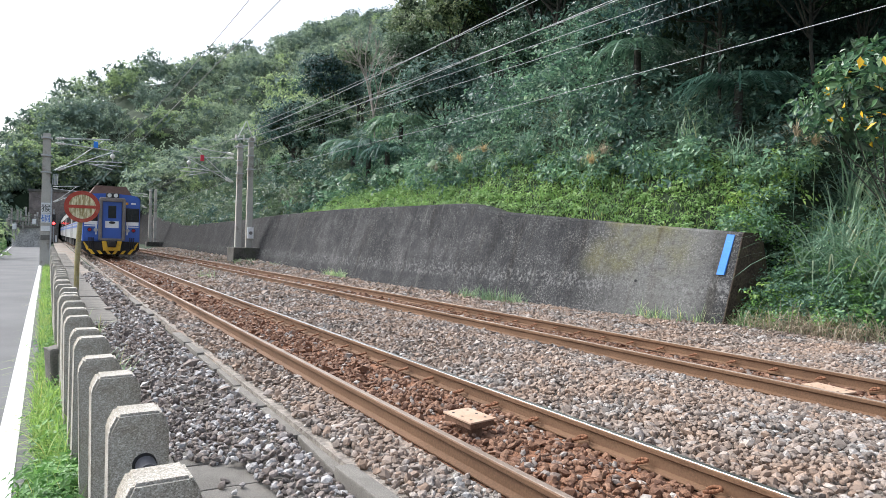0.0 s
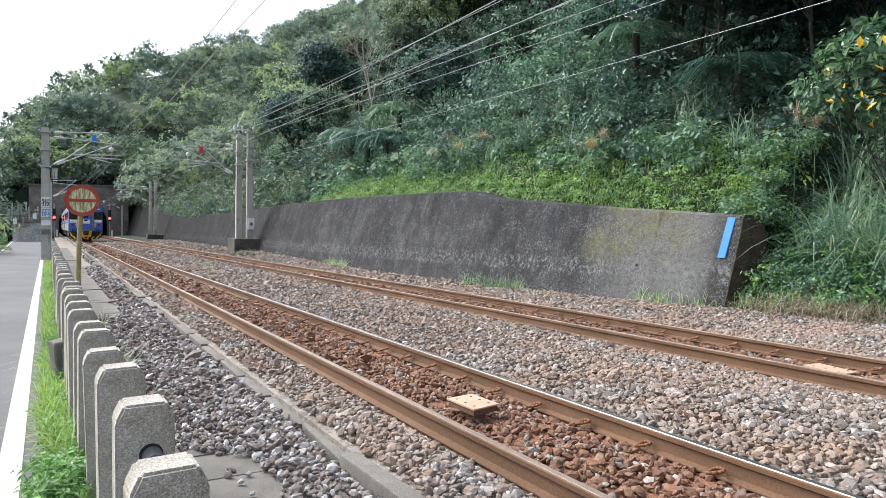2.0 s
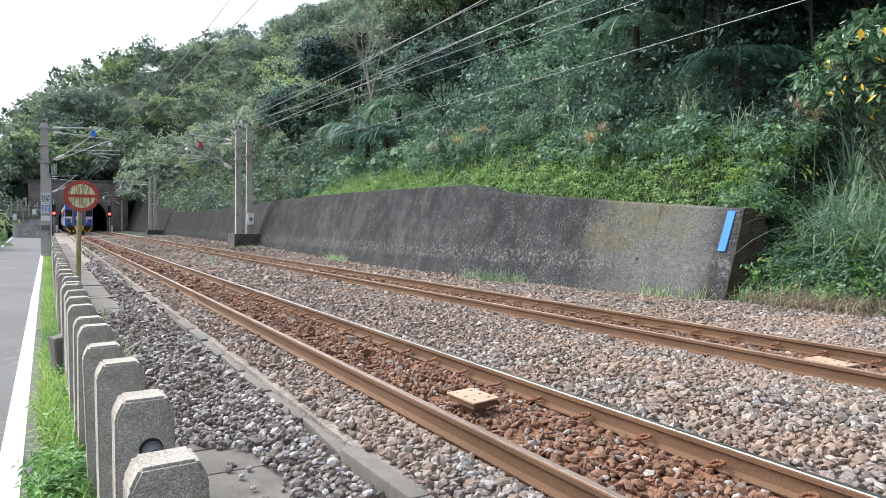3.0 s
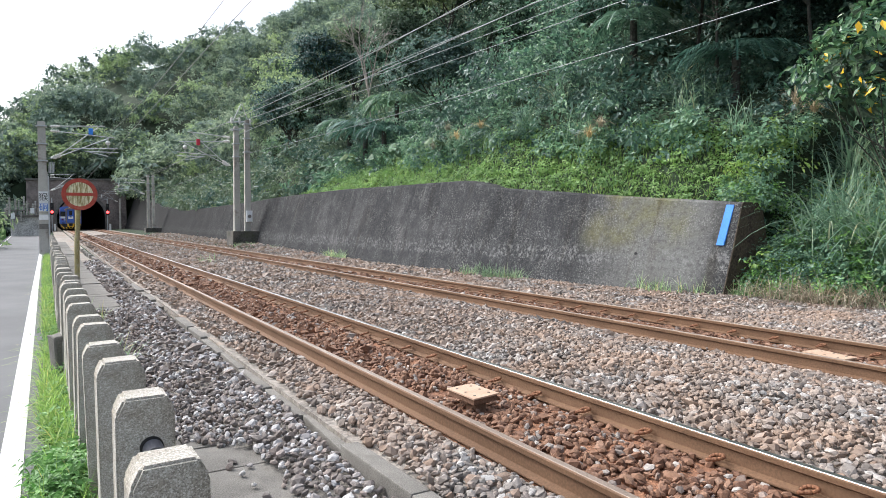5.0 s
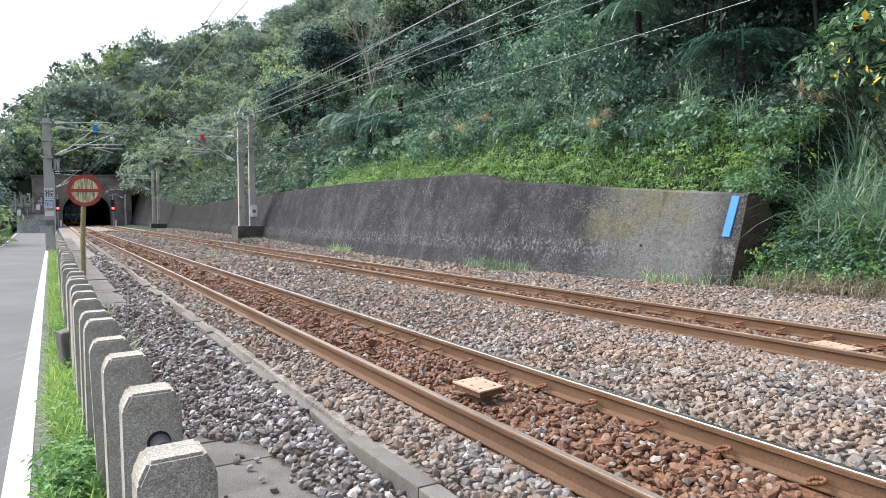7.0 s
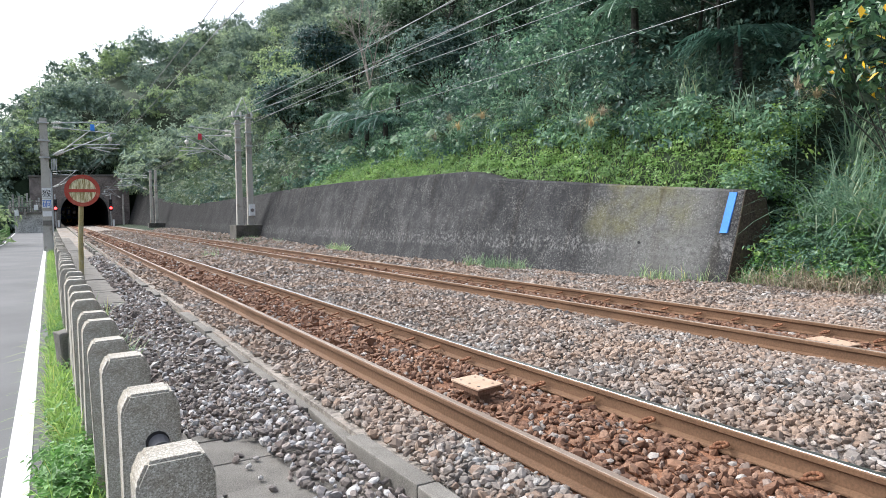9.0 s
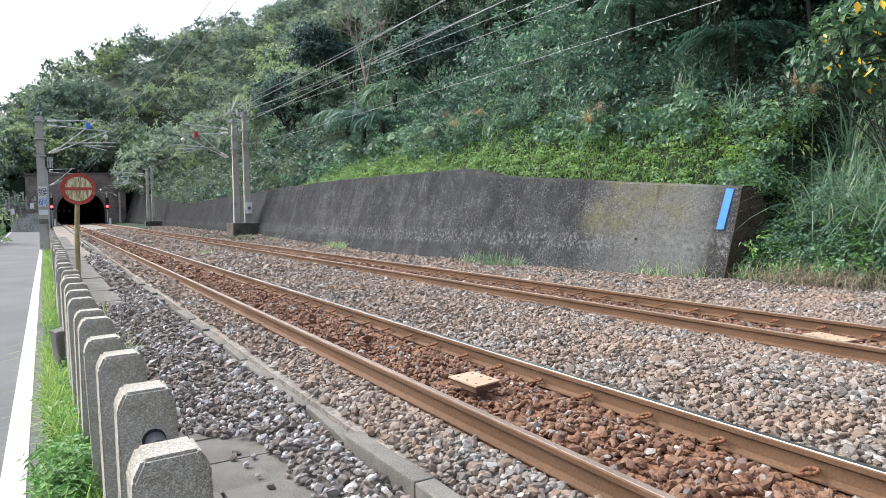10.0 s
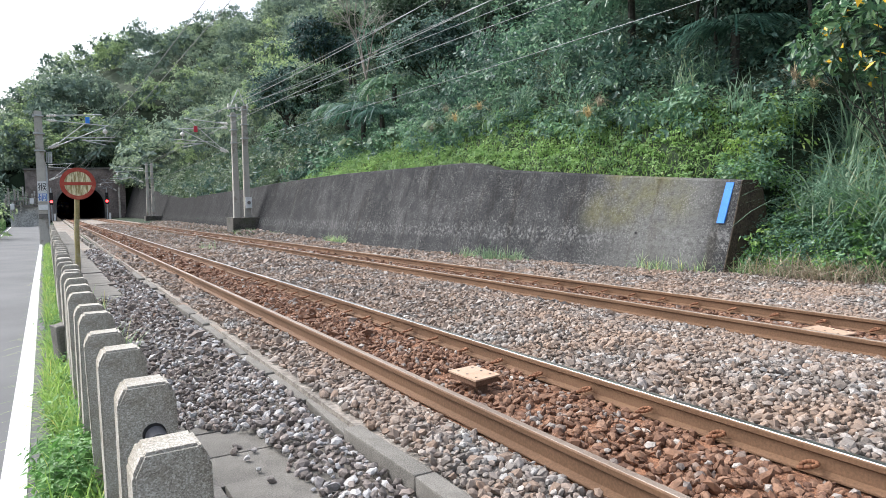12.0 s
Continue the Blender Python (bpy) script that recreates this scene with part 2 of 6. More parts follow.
def hill(x, y):
    """Height of the wooded slope behind the wall and over the tunnel."""
    x, y = np.broadcast_arrays(np.asarray(x, float), np.asarray(y, float))
    foot = np.where(y < 8.6, 12.2 + 0.05 * (8.6 - y), wall_x(y) + 0.32 * (wall_top(y) + 0.2) + 0.5)
    dx = np.maximum(x - foot, 0)
    over = np.maximum(y - PORTAL - 1.0, 0)
    d = np.sqrt(dx ** 2 + (over * np.clip((x + 30) / 36, 0.35, 1)) ** 2)
    base = np.where(y < 8.6, -0.15, wall_top(y) - 0.12)
    base = np.where(y > PORTAL, np.interp(x, [-14, -3.4], [0.5, 8.0]), base)
    crest = np.interp(x, [-60, -20, -5, 5, 30, 60, 120], [3, 6, 16, 32, 53, 75, 125])
    steep = np.interp(x, [-10, 20], [0.62, 0.85])
    rise = crest * (1 - np.exp(-d * steep / crest))
    h = base + rise + 0.18 * np.minimum(d, 6) * fbm(x, y, 0.22)
    # the long ridge over the tunnel climbs towards the east and falls away behind its crest
    rr = np.hypot(x, y)
    ridge = 1.3 + rr * np.interp(np.degrees(np.arctan2(x, np.maximum(y, 0.01))), *RIDGE) - 5.6 - 0.2 * np.maximum(rr - 215, 0)
    h = np.where((rr > 95) & (y > 40), np.minimum(h, np.maximum(ridge, base)), h)
    return np.where((dx > 0) | (over > 0), h, -0.2)


def floor_z(x, y):
    """Height of the ground everywhere."""
    x, y = np.broadcast_arrays(np.asarray(x, float), np.asarray(y, float))
    c1, c2 = track_one(y), track_two(y)
    xs = np.array([-400, -30, -6.5, -4.0, -0.15, 0.02, 0.36, 0.5, 1.6, 1.7, 2.2, 3.8, 5.0, 6.0, 8.3, 9.0, 9.7, 30, 400])
    rz = road_z(y)
    z = np.full(x.shape, -0.2)
    z = np.where(x < 0.36, rz - 0.03, z)
    z = np.where((x >= 0.0) & (x < 0.36), np.interp(x, [0.0, 0.36], [0, 1]) * (-0.32 - rz) + rz - 0.03, z)
    z = np.where((x >= 0.36) & (x < 1.72), -0.36, z)
    z = np.where(x >= 1.72, -0.3, z)
    z = np.where(x > 8.6, np.interp(x, [8.6, 9.6], [-0.3, -0.24]) + np.interp(y, [22, 36, 60], [0, 0.25, 0.25]) * np.clip((x - 8.6) / 0.6, 0, 1), z)
    left = np.interp(x, [-400, -60, -12, -3.6], [-30, -14, -3, 0])
    z = z + np.where(x < -3.6, left, 0)
    h = hill(x, y)
    return np.where(h > -0.19, np.maximum(h, z), z)


def build_ground():
    xs = np.unique(np.concatenate([np.linspace(-400, -30, 20), np.linspace(-30, -4, 14), [-3.6, -2, -1, -0.15, 0.0, 0.12, 0.24, 0.36, 0.37, 0.6, 1.0, 1.4, 1.71, 1.73], np.linspace(2, 10, 17), np.linspace(10.2, 16, 30), np.linspace(16.5, 60, 60), np.linspace(62, 500, 60)]))
    ys = np.unique(np.concatenate([np.linspace(-300, -20, 12), np.linspace(-18, 8, 27), np.linspace(8.5, 40, 64), np.linspace(41, 130, 70), [130.9, 131.1], np.linspace(132, 260, 60), np.linspace(270, 700, 40)]))
    X, Y = np.meshgrid(xs, ys, indexing="ij")
    Z = floor_z(X, Y)
    # the bore through the hill keeps its floor
    n, k = X.shape
    v = np.stack([X, Y, Z], -1).reshape(-1, 3)
    i, j = np.meshgrid(np.arange(n - 1), np.arange(k - 1), indexing="ij")
    f = np.stack([i * k + j, (i + 1) * k + j, (i + 1) * k + j + 1, i * k + j + 1], -1).reshape(-1, 4)
    mx, my = v[f, 0].mean(1), v[f, 1].mean(1)
    f = f[~((mx > 0.9) & (mx < 8.6) & (my > 130.8) & (my < 131.2))]
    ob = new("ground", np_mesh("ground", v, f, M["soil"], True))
    return tagged(ob, "dark leafy soil of a wooded hillside and valley floor", "ground", kind="structure")


def strip(name, x0, x1, y0, y1, z, material, label, step=1.0, category="ground"):
    """A thin bed between two lines along y."""
    ys = np.arange(y0, y1 + step / 2, step)
    a, b = np.broadcast_to(x0(ys), ys.shape), np.broadcast_to(x1(ys), ys.shape)
    zt = np.broadcast_to(z(ys), ys.shape)
    rings = np.stack([np.stack([a, ys, zt - 0.12], -1), np.stack([a, ys, zt], -1), np.stack([b, ys, zt], -1), np.stack([b, ys, zt - 0.12], -1)], 1)
    v, f = sweep(rings)
    ob = new(name, np_mesh(name, v, f[:, ::-1], material))
    return tagged(ob, label, category, kind="structure")


def build_beds():
    strip("ballast_bed", lambda y: track_one(y) * 0 + 1.74, lambda y: np.where(y > 130, 8.6, wall_x(np.clip(y, 8.6, 130)) + 0.3), -12, 370, lambda y: y * 0 - 0.175, M["ballast_bed"], "grey and rust-brown crushed stone railway bed", category="ballast")
    strip("ballast_bed", lambda y: y * 0 + 0.34, lambda y: y * 0 + 1.72, -12, 130, lambda y: y * 0 - 0.345, M["ballast_bed"], "dark grey crushed stone beside the track", category="ballast")
    strip("track_bed", lambda y: track_one(y) - 0.62, lambda y: track_one(y) + 0.62, -12, 370, lambda y: y * 0 - 0.168, M["rust_bed"], "rust-brown stone bed between the rails", category="ballast")
    strip("track_bed", lambda y: track_two(y) - 0.56, lambda y: track_two(y) + 0.56, -12, 370, lambda y: y * 0 - 0.168, M["rust_bed"], "rust-brown stone bed between the rails", category="ballast")
    strip("road", lambda y: y * 0 - 3.3 - np.maximum(y - 53, 0) * 0.027, lambda y: line_x(y) + 0.16, -14, 100, road_z, M["asphalt"], "pale grey asphalt road beside the railway", category="road")
    strip("road_marking", lambda y: line_x(y) - 0.06, lambda y: line_x(y) + 0.06, -14, 100, lambda y: road_z(y) + 0.006, M["paint_line"], "white painted edge line on the road", category="road marking")
    strip("road_marking", lambda y: y * 0 - 3.1 - np.maximum(y - 53, 0) * 0.027, lambda y: y * 0 - 2.98 - np.maximum(y - 53, 0) * 0.027, -14, 100, lambda y: road_z(y) + 0.006, M["paint_line"], "white painted edge line on the road", category="road marking")


def rail_outline():
    return [(-0.064, -0.15), (0.064, -0.15), (0.064, -0.14), (0.014, -0.125), (0.011, -0.05), (0.0325, -0.036), (0.0325, -0.008), (0.025, -0.0005), (-0.025, -0.0005), (-0.0325, -0.008), (-0.0325, -0.036), (-0.011, -0.05), (-0.014, -0.125), (-0.064, -0.14)]


def build_rails():
    ys = np.concatenate([np.arange(-12, 40, 0.8), np.arange(40, 371, 2.5)])
    for line, heads in ((track_one, ("rail_dull", "rail_head")), (track_two, ("rail_dull", "rail_dull"))):
        for side, head in zip((-1, 1), heads):
            cx = line(ys) + side * 0.566
            rings = np.array([[(x + u, y, w) for u, w in rail_outline()] for x, y in zip(cx, ys)])
            v, f = sweep(rings)
            ob = new("rail", np_mesh("rail", v, f[:, ::-1], M["rail_rust"]))
            tagged(ob, "rust-brown steel rail with a worn bright head", "rail", "rails of the two tracks")
            rings = np.array([[(x + u, y, w) for u, w in ((-0.026, -0.003), (0.026, -0.003), (0.022, 0.0015), (-0.022, 0.0015))] for x, y in zip(cx, ys)])
            v, f = sweep(rings)
            top = new("rail_head", np_mesh("rail_head", v, f[:, ::-1], M[head]))
            top.parent = ob
            tagged(top, "polished running surface")


def build_wall():
    ys = np.concatenate([[8.53], np.arange(9, 131, 0.5)])
    rings = []
    for y in ys:
        x, zt = float(wall_x(y)), float(wall_top(y))
        bat = 0.32 * (zt + 0.15)
        rings.append([(x - 0.1, y, -0.5), (x, y, -0.15), (x + bat * 0.5, y, zt * 0.5 - 0.075), (x + bat - 0.04, y, zt - 0.04), (x + bat, y, zt), (x + bat + 0.6, y, zt), (x + bat + 1.2, y, -0.5)])
    v, f = sweep(rings)
    me = np_mesh("wall", v, f, M["wall"])
    bm = bmesh.new()
    bm.from_mesh(me)
    bm.verts.ensure_lookup_table()
    bm.faces.new([bm.verts[i] for i in range(7)])
    bm.faces.new([bm.verts[len(v) - 7 + i] for i in range(7)])
    bmesh.ops.recalc_face_normals(bm, faces=bm.faces[:])
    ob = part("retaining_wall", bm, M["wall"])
    bm = bmesh.new()
    prism(bm, [(p[0] + 0.004 * (1 if i < 5 else -1), p[2]) for i, p in enumerate(rings[0])], lambda u, v, s: (u, 8.505 + 0.03 * s, v))
    part("end_face", bm, M["wall_end"], ob, "brown-black mossy end of the wall")
    return tagged(ob, "dark weathered concrete retaining wall at the foot of the slope", "retaining wall", kind="structure")


def arch(half, spring, rise, n=24):
    """Outline of the bore from its left foot over the crown to its right foot."""
    pts = [(-half, 0.0)]
    for k in range(n + 1):
        a = math.pi * (1 - k / n)
        pts.append((half * math.cos(a), spring + rise * math.sin(a)))
    return pts + [(half, 0.0)]


TUNNEL_X = 4.7


def build_tunnel():
    bore = arch(3.65, 2.3, 3.6)
    bm = bmesh.new()
    x0, n = TUNNEL_X, len(bore)
    top = lambda u: 8.1 + 0.4 * (u + 8.0) / 15.0
    low = [(-8.0, -0.3), (-3.65, -0.3)] + [(u, w - 0.25) for u, w in bore[1:-1]] + [(3.65, -0.3), (7.0, -0.3)]
    rows = []
    for y in (PORTAL, PORTAL + 1.2):
        rows.append(([bm.verts.new((x0 + u, y, w)) for u, w in low], [bm.verts.new((x0 + u, y, top(u))) for u, w in low]))
    for lo, hi in rows:
        for k in range(len(low) - 1):
            if abs(low[k][0] - low[k + 1][0]) > 1e-4:
                bm.faces.new((lo[k], lo[k + 1], hi[k + 1], hi[k]))
    for k in range(len(low) - 1):
        bm.faces.new((rows[0][0][k], rows[0][0][k + 1], rows[1][0][k + 1], rows[1][0][k]))
        if abs(low[k][0] - low[k + 1][0]) > 1e-4:
            bm.faces.new((rows[0][1][k], rows[0][1][k + 1], rows[1][1][k + 1], rows[1][1][k]))
    bmesh.ops.recalc_face_normals(bm, faces=bm.faces[:])
    portal = new("tunnel_portal")
    tagged(portal, "old stained concrete portal of a two-track railway tunnel", "tunnel portal", kind="structure")
    part("face_wall", bm, M["portal"], portal)
    rings = [[(x0 + u * 1.01, y, w - 0.25) for u, w in bore] for y in (PORTAL + 1.15, PORTAL + 240)]
    v, f = sweep(rings, False)
    ob = new("tunnel_lining", np_mesh("tunnel_lining", v, f, M["bore_black"]))
    ob.parent = portal
    # unseen plug, added to keep light out of the far end
    bm = bmesh.new()
    box(bm, x0 - 4.5, x0 + 4.5, PORTAL + 240, PORTAL + 240.5, -0.5, 7)
    part("bore_plug", bm, M["bore_black"], portal)
    bm = bmesh.new()
    prism(bm, [(-8.15, 8.1), (-8.15, 8.42), (7.1, 8.82), (7.1, 8.5)], lambda u, w, s: (x0 + u, PORTAL - 0.2 + 1.5 * s, w))
    part("coping", bm, M["concrete_old"], portal)
    rim = [(u * 1.1, w * 1.07) for u, w in bore]
    bm = bmesh.new()
    a = [bm.verts.new((x0 + u, PORTAL - 0.08, w - 0.25)) for u, w in bore]
    b = [bm.verts.new((x0 + u, PORTAL - 0.08, w - 0.25)) for u, w in rim]
    c = [bm.verts.new((x0 + u, PORTAL + 0.02, w - 0.25)) for u, w in rim]
    for k in range(n - 1):
        bm.faces.new((a[k], a[k + 1], b[k + 1], b[k]))
        bm.faces.new((b[k], b[k + 1], c[k + 1], c[k]))
    bmesh.ops.recalc_face_normals(bm, faces=bm.faces[:])
    part("arch_ring", bm, M["concrete_old"], portal)


def wall_material():
    """Old poured concrete: blackened, with pale aggregate showing through, a day joint, drips and moss."""
    m, nt, b, co = base_mat("wall", 0.95)
    b.inputs["Specular IOR Level"].default_value = 0.06
    big = noise_out(nt, co, 0.55, 6.0, 0.65)
    grain = noise_out(nt, co, 26.0, 5.0, 0.75)
    c = ramp(nt, big, [(0.3, (0.028, 0.029, 0.031)), (0.55, (0.05, 0.051, 0.053)), (0.75, (0.09, 0.09, 0.09))])
    sep = nt.nodes.new("ShaderNodeSeparateXYZ")
    nt.links.new(co, sep.inputs[0])

    def window(sock, a, b_, c_, d):
        r = nt.nodes.new("ShaderNodeMapRange")
        r.interpolation_type = "SMOOTHSTEP"
        nt.links.new(sock, r.inputs[0])
        for k, v in zip((1, 2, 3, 4), (a, b_, 0.0, 1.0)):
            r.inputs[k].default_value = v
        q = nt.nodes.new("ShaderNodeMapRange")
        q.interpolation_type = "SMOOTHSTEP"
        nt.links.new(sock, q.inputs[0])
        for k, v in zip((1, 2, 3, 4), (c_, d, 1.0, 0.0)):
            q.inputs[k].default_value = v
        x = nt.nodes.new("ShaderNodeMath")
        x.operation = "MULTIPLY"
        nt.links.new(r.outputs[0], x.inputs[0])
        nt.links.new(q.outputs[0], x.inputs[1])
        return x.outputs[0]

    def times(a, v):
        x = nt.nodes.new("ShaderNodeMath")
        x.operation = "MULTIPLY"
        nt.links.new(a, x.inputs[0])
        if isinstance(v, float):
            x.inputs[1].default_value = v
        else:
            nt.links.new(v, x.inputs[1])
        return x.outputs[0]

    # newer, less blackened pour towards the end of the wall
    c = mixed(nt, times(window(sep.outputs["Y"], 8.5, 9.5, 9.9, 12.6), 0.9), c, (0.165, 0.165, 0.157))
    # moss
    moss = ramp(nt, noise_out(nt, co, 0.9, 5.0), [(0.42, (0, 0, 0)), (0.64, (0.85, 0.85, 0.85))])
    c = mixed(nt, times(times(window(sep.outputs["Y"], 8.8, 10.0, 11.5, 12.6), window(sep.outputs["Z"], 0.5, 1.1, 3.0, 4.0)), moss), c, (0.15, 0.145, 0.075))
    # pale aggregate
    fleck = ramp(nt, noise_out(nt, co, 30.0, 4.0, 0.8), [(0.53, (0, 0, 0)), (0.58, (1, 1, 1))])
    where = ramp(nt, noise_out(nt, co, 1.7, 6.0, 0.7), [(0.42, (0.25, 0.25, 0.25)), (0.6, (1, 1, 1))])
    c = mixed(nt, times(times(fleck, where), 0.6), c, (0.34, 0.335, 0.32))
    # rough honeycombed joint
    joint = times(window(sep.outputs["Z"], 0.28, 0.42, 0.62, 0.85), ramp(nt, noise_out(nt, co, 9.0, 5.0, 0.75), [(0.5, (0, 0, 0)), (0.62, (1, 1, 1))]))
    c = mixed(nt, times(joint, 0.7), c, (0.24, 0.24, 0.235))
    # drips: noise drawn out down the face
    mp = nt.nodes.new("ShaderNodeMapping")
    mp.inputs["Scale"].default_value = (1.0, 2.4, 0.16)
    nt.links.new(co, mp.inputs[0])
    drip = ramp(nt, noise_out(nt, mp.outputs[0], 1.6, 6.0, 0.65), [(0.6, (0, 0, 0)), (0.74, (0.8, 0.8, 0.8))])
    c = mixed(nt, drip, c, (0.15, 0.148, 0.14))
    dark = ramp(nt, noise_out(nt, mp.outputs[0], 1.1, 5.0, 0.6), [(0.3, (0.75, 0.72, 0.68)), (0.45, (1, 1, 1))])
    c = mixed(nt, 1.0, c, dark, "MULTIPLY")
    # even ramp to a darker tone along the wall, y 16 to 60
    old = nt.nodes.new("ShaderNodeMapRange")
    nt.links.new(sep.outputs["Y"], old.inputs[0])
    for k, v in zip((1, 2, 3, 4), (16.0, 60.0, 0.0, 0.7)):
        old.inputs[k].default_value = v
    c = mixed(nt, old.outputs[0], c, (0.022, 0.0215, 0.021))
    pits = ramp(nt, noise_out(nt, co, 11.0, 6.0, 0.8), [(0.4, (0.68, 0.68, 0.68)), (0.52, (1, 1, 1))])
    c = mixed(nt, 1.0, c, pits, "MULTIPLY")
    nt.links.new(c, b.inputs["Base Color"])
    bumped(nt, b, grain, 0.9, 0.018)
    return m


M["wall"] = wall_material()
M["wall_end"] = surface("wall_end", (0.03, 0.022, 0.017), (0.11, 0.085, 0.065), 2.0, 20.0, 0.95, bump=0.8, depth=0.02, grime=(0.06, 0.07, 0.025), grime_scale=2.0)
M["portal"] = surface("portal", (0.12, 0.10, 0.09), (0.32, 0.27, 0.245), 0.4, 4.0, 0.9, bump=0.4, depth=0.03, grime=(0.08, 0.07, 0.068), grime_scale=0.5)
# near-black tone for the bore's lining and its far end
M["bore_black"] = surface("bore_black", (0.012, 0.012, 0.013), (0.03, 0.03, 0.032), 0.5, 6.0, 0.95, bump=0.3, depth=0.02)
build_ground()
build_beds()
build_rails()
build_wall()
build_tunnel()


# ---- the train: four coaches of a blue-ended electric railcar set, leaving ----
M["train_blue"] = surface("train_blue", (0.03, 0.09, 0.36), (0.045, 0.12, 0.46), 1.5, 30.0, 0.4, bump=0.05, depth=0.002, grime=(0.03, 0.05, 0.13), grime_scale=1.2, grime_at=(0.6, 0.85))
M["train_steel"] = surface("train_steel", (0.36, 0.36, 0.35), (0.55, 0.55, 0.54), 1.0, 20.0, 0.42, 0.6, bump=0.05, depth=0.002, grime=(0.25, 0.22, 0.19), grime_scale=0.8)
M["train_white"] = surface("train_white", (0.66, 0.67, 0.68), (0.82, 0.83, 0.84), 2.0, 40.0, 0.45, bump=0.03, depth=0.001)
M["train_yellow"] = surface("train_yellow", (0.62, 0.36, 0.015), (0.78, 0.48, 0.03), 2.0, 40.0, 0.5, bump=0.05, depth=0.002, grime=(0.3, 0.18, 0.03), grime_scale=3.0)
M["train_dark"] = surface("train_dark", (0.012, 0.012, 0.014), (0.035, 0.033, 0.032), 2.0, 30.0, 0.7, bump=0.1, depth=0.004)
M["gangway"] = surface("gangway", (0.13, 0.12, 0.115), (0.24, 0.22, 0.21), 2.0, 40.0, 0.65, bump=0.1, depth=0.003)
M["roof_brown"] = surface("roof_brown", (0.12, 0.07, 0.055), (0.20, 0.125, 0.10), 1.5, 30.0, 0.75, bump=0.1, depth=0.005)
M["glass_dark"] = plain("glass_dark", (0.01, 0.014, 0.018), 0.16)
M["amber"] = plain("amber", (0.75, 0.32, 0.02), 0.3)
M["red_lens"] = plain("red_lens", (0.3, 0.012, 0.03), 0.2)
M["lamp_glass"] = plain("lamp_glass", (0.75, 0.76, 0.74), 0.1, 0.2)


def body_section(w, top, corner, floor):
    """Half-round cornered cross-section of a coach, floor to roof."""
    pts = [(-w, floor), (-w, top - corner)]
    for k in range(1, 7):
        a = math.pi - k * math.pi / 12
        pts.append((-w + corner * 1.3 + corner * 1.3 * math.cos(a), top - corner + corner * 0.8 * math.sin(a)))
    pts.append((0, top))
    return pts + [(-u, v) for u, v in reversed(pts[:-1])]


def coach(end):
    """A coach 20 m long, its near end at y = 0, rails at z = 0; the end coach carries the driver's face."""
    car = new("railcar")
    shell = M["train_steel"]
    bm = bmesh.new()
    prism(bm, body_section(1.42, 3.62, 0.34, 0.95), lambda u, v, s: (u, 0.25 + 19.5 * s, v))
    part("body", bm, shell, car, "stainless steel coach body")
    bm = bmesh.new()
    prism(bm, [(-1.2, 3.4), (-0.78, 4.08), (0.78, 4.08), (1.2, 3.4)], lambda u, v, s: (u, 0.9 + 3.6 * s, v))
    part("roof_unit", bm, M["roof_brown"], car, "brown roof equipment cover")
    bm = bmesh.new()
    prism(bm, [(-1.0, 3.3), (-0.8, 3.72), (0.8, 3.72), (1.0, 3.3)], lambda u, v, s: (u, 9 + 4 * s, v))
    part("roof_unit", bm, M["roof_brown"], car, "brown roof equipment cover")
    bm = bmesh.new()
    for y in (2.4, 15.2):
        box(bm, -1.2, 1.2, y, y + 2.6, 0.28, 0.8, 0.05)
    box(bm, -1.25, 1.25, 6.2, 13.6, 0.32, 0.96, 0.05)
    part("underframe", bm, M["train_dark"], car, "dark underfloor equipment and bogies")
    for y in (2.9, 4.9, 15.7, 17.7):
        for s in (-0.53, 0.53):
            bm = bmesh.new()
            rod(bm, (s - 0.06, y - 0.2, 0.43), (s + 0.06, y - 0.2, 0.43), 0.42, None, 16)
            part("wheel", bm, M["train_dark"], car)
    for s in (-1, 1):
        for z0, z1 in ((1.98, 2.06), (1.72, 1.86)):
            bm = bmesh.new()
            box(bm, s * 1.425 - 0.006, s * 1.425 + 0.006, 0.4, 19.6, z0, z1)
            part("stripe", bm, M["train_blue"], car, "blue stripe along the side")
        for k in range(8):
            y = 2.6 + k * 2.0
            bm = bmesh.new()
            box(bm, s * 1.425 - 0.012, s * 1.425 + 0.012, y, y + 1.35, 2.12, 2.85, 0.01)
            part("window", bm, M["glass_dark"], car)
        for y in (1.3, 18.2):
            bm = bmesh.new()
            box(bm, s * 1.425 - 0.01, s * 1.425 + 0.01, y, y + 0.8, 1.02, 2.95, 0.008)
            part("door", bm, M["gangway"], car)
    if end:
        face = part_face(car)
    tagged(car, "stainless steel railcar with blue and white end and hazard-striped skirt" if end else "stainless steel railcar with blue side stripes", "railcar", "coaches of the departing train")
    return car


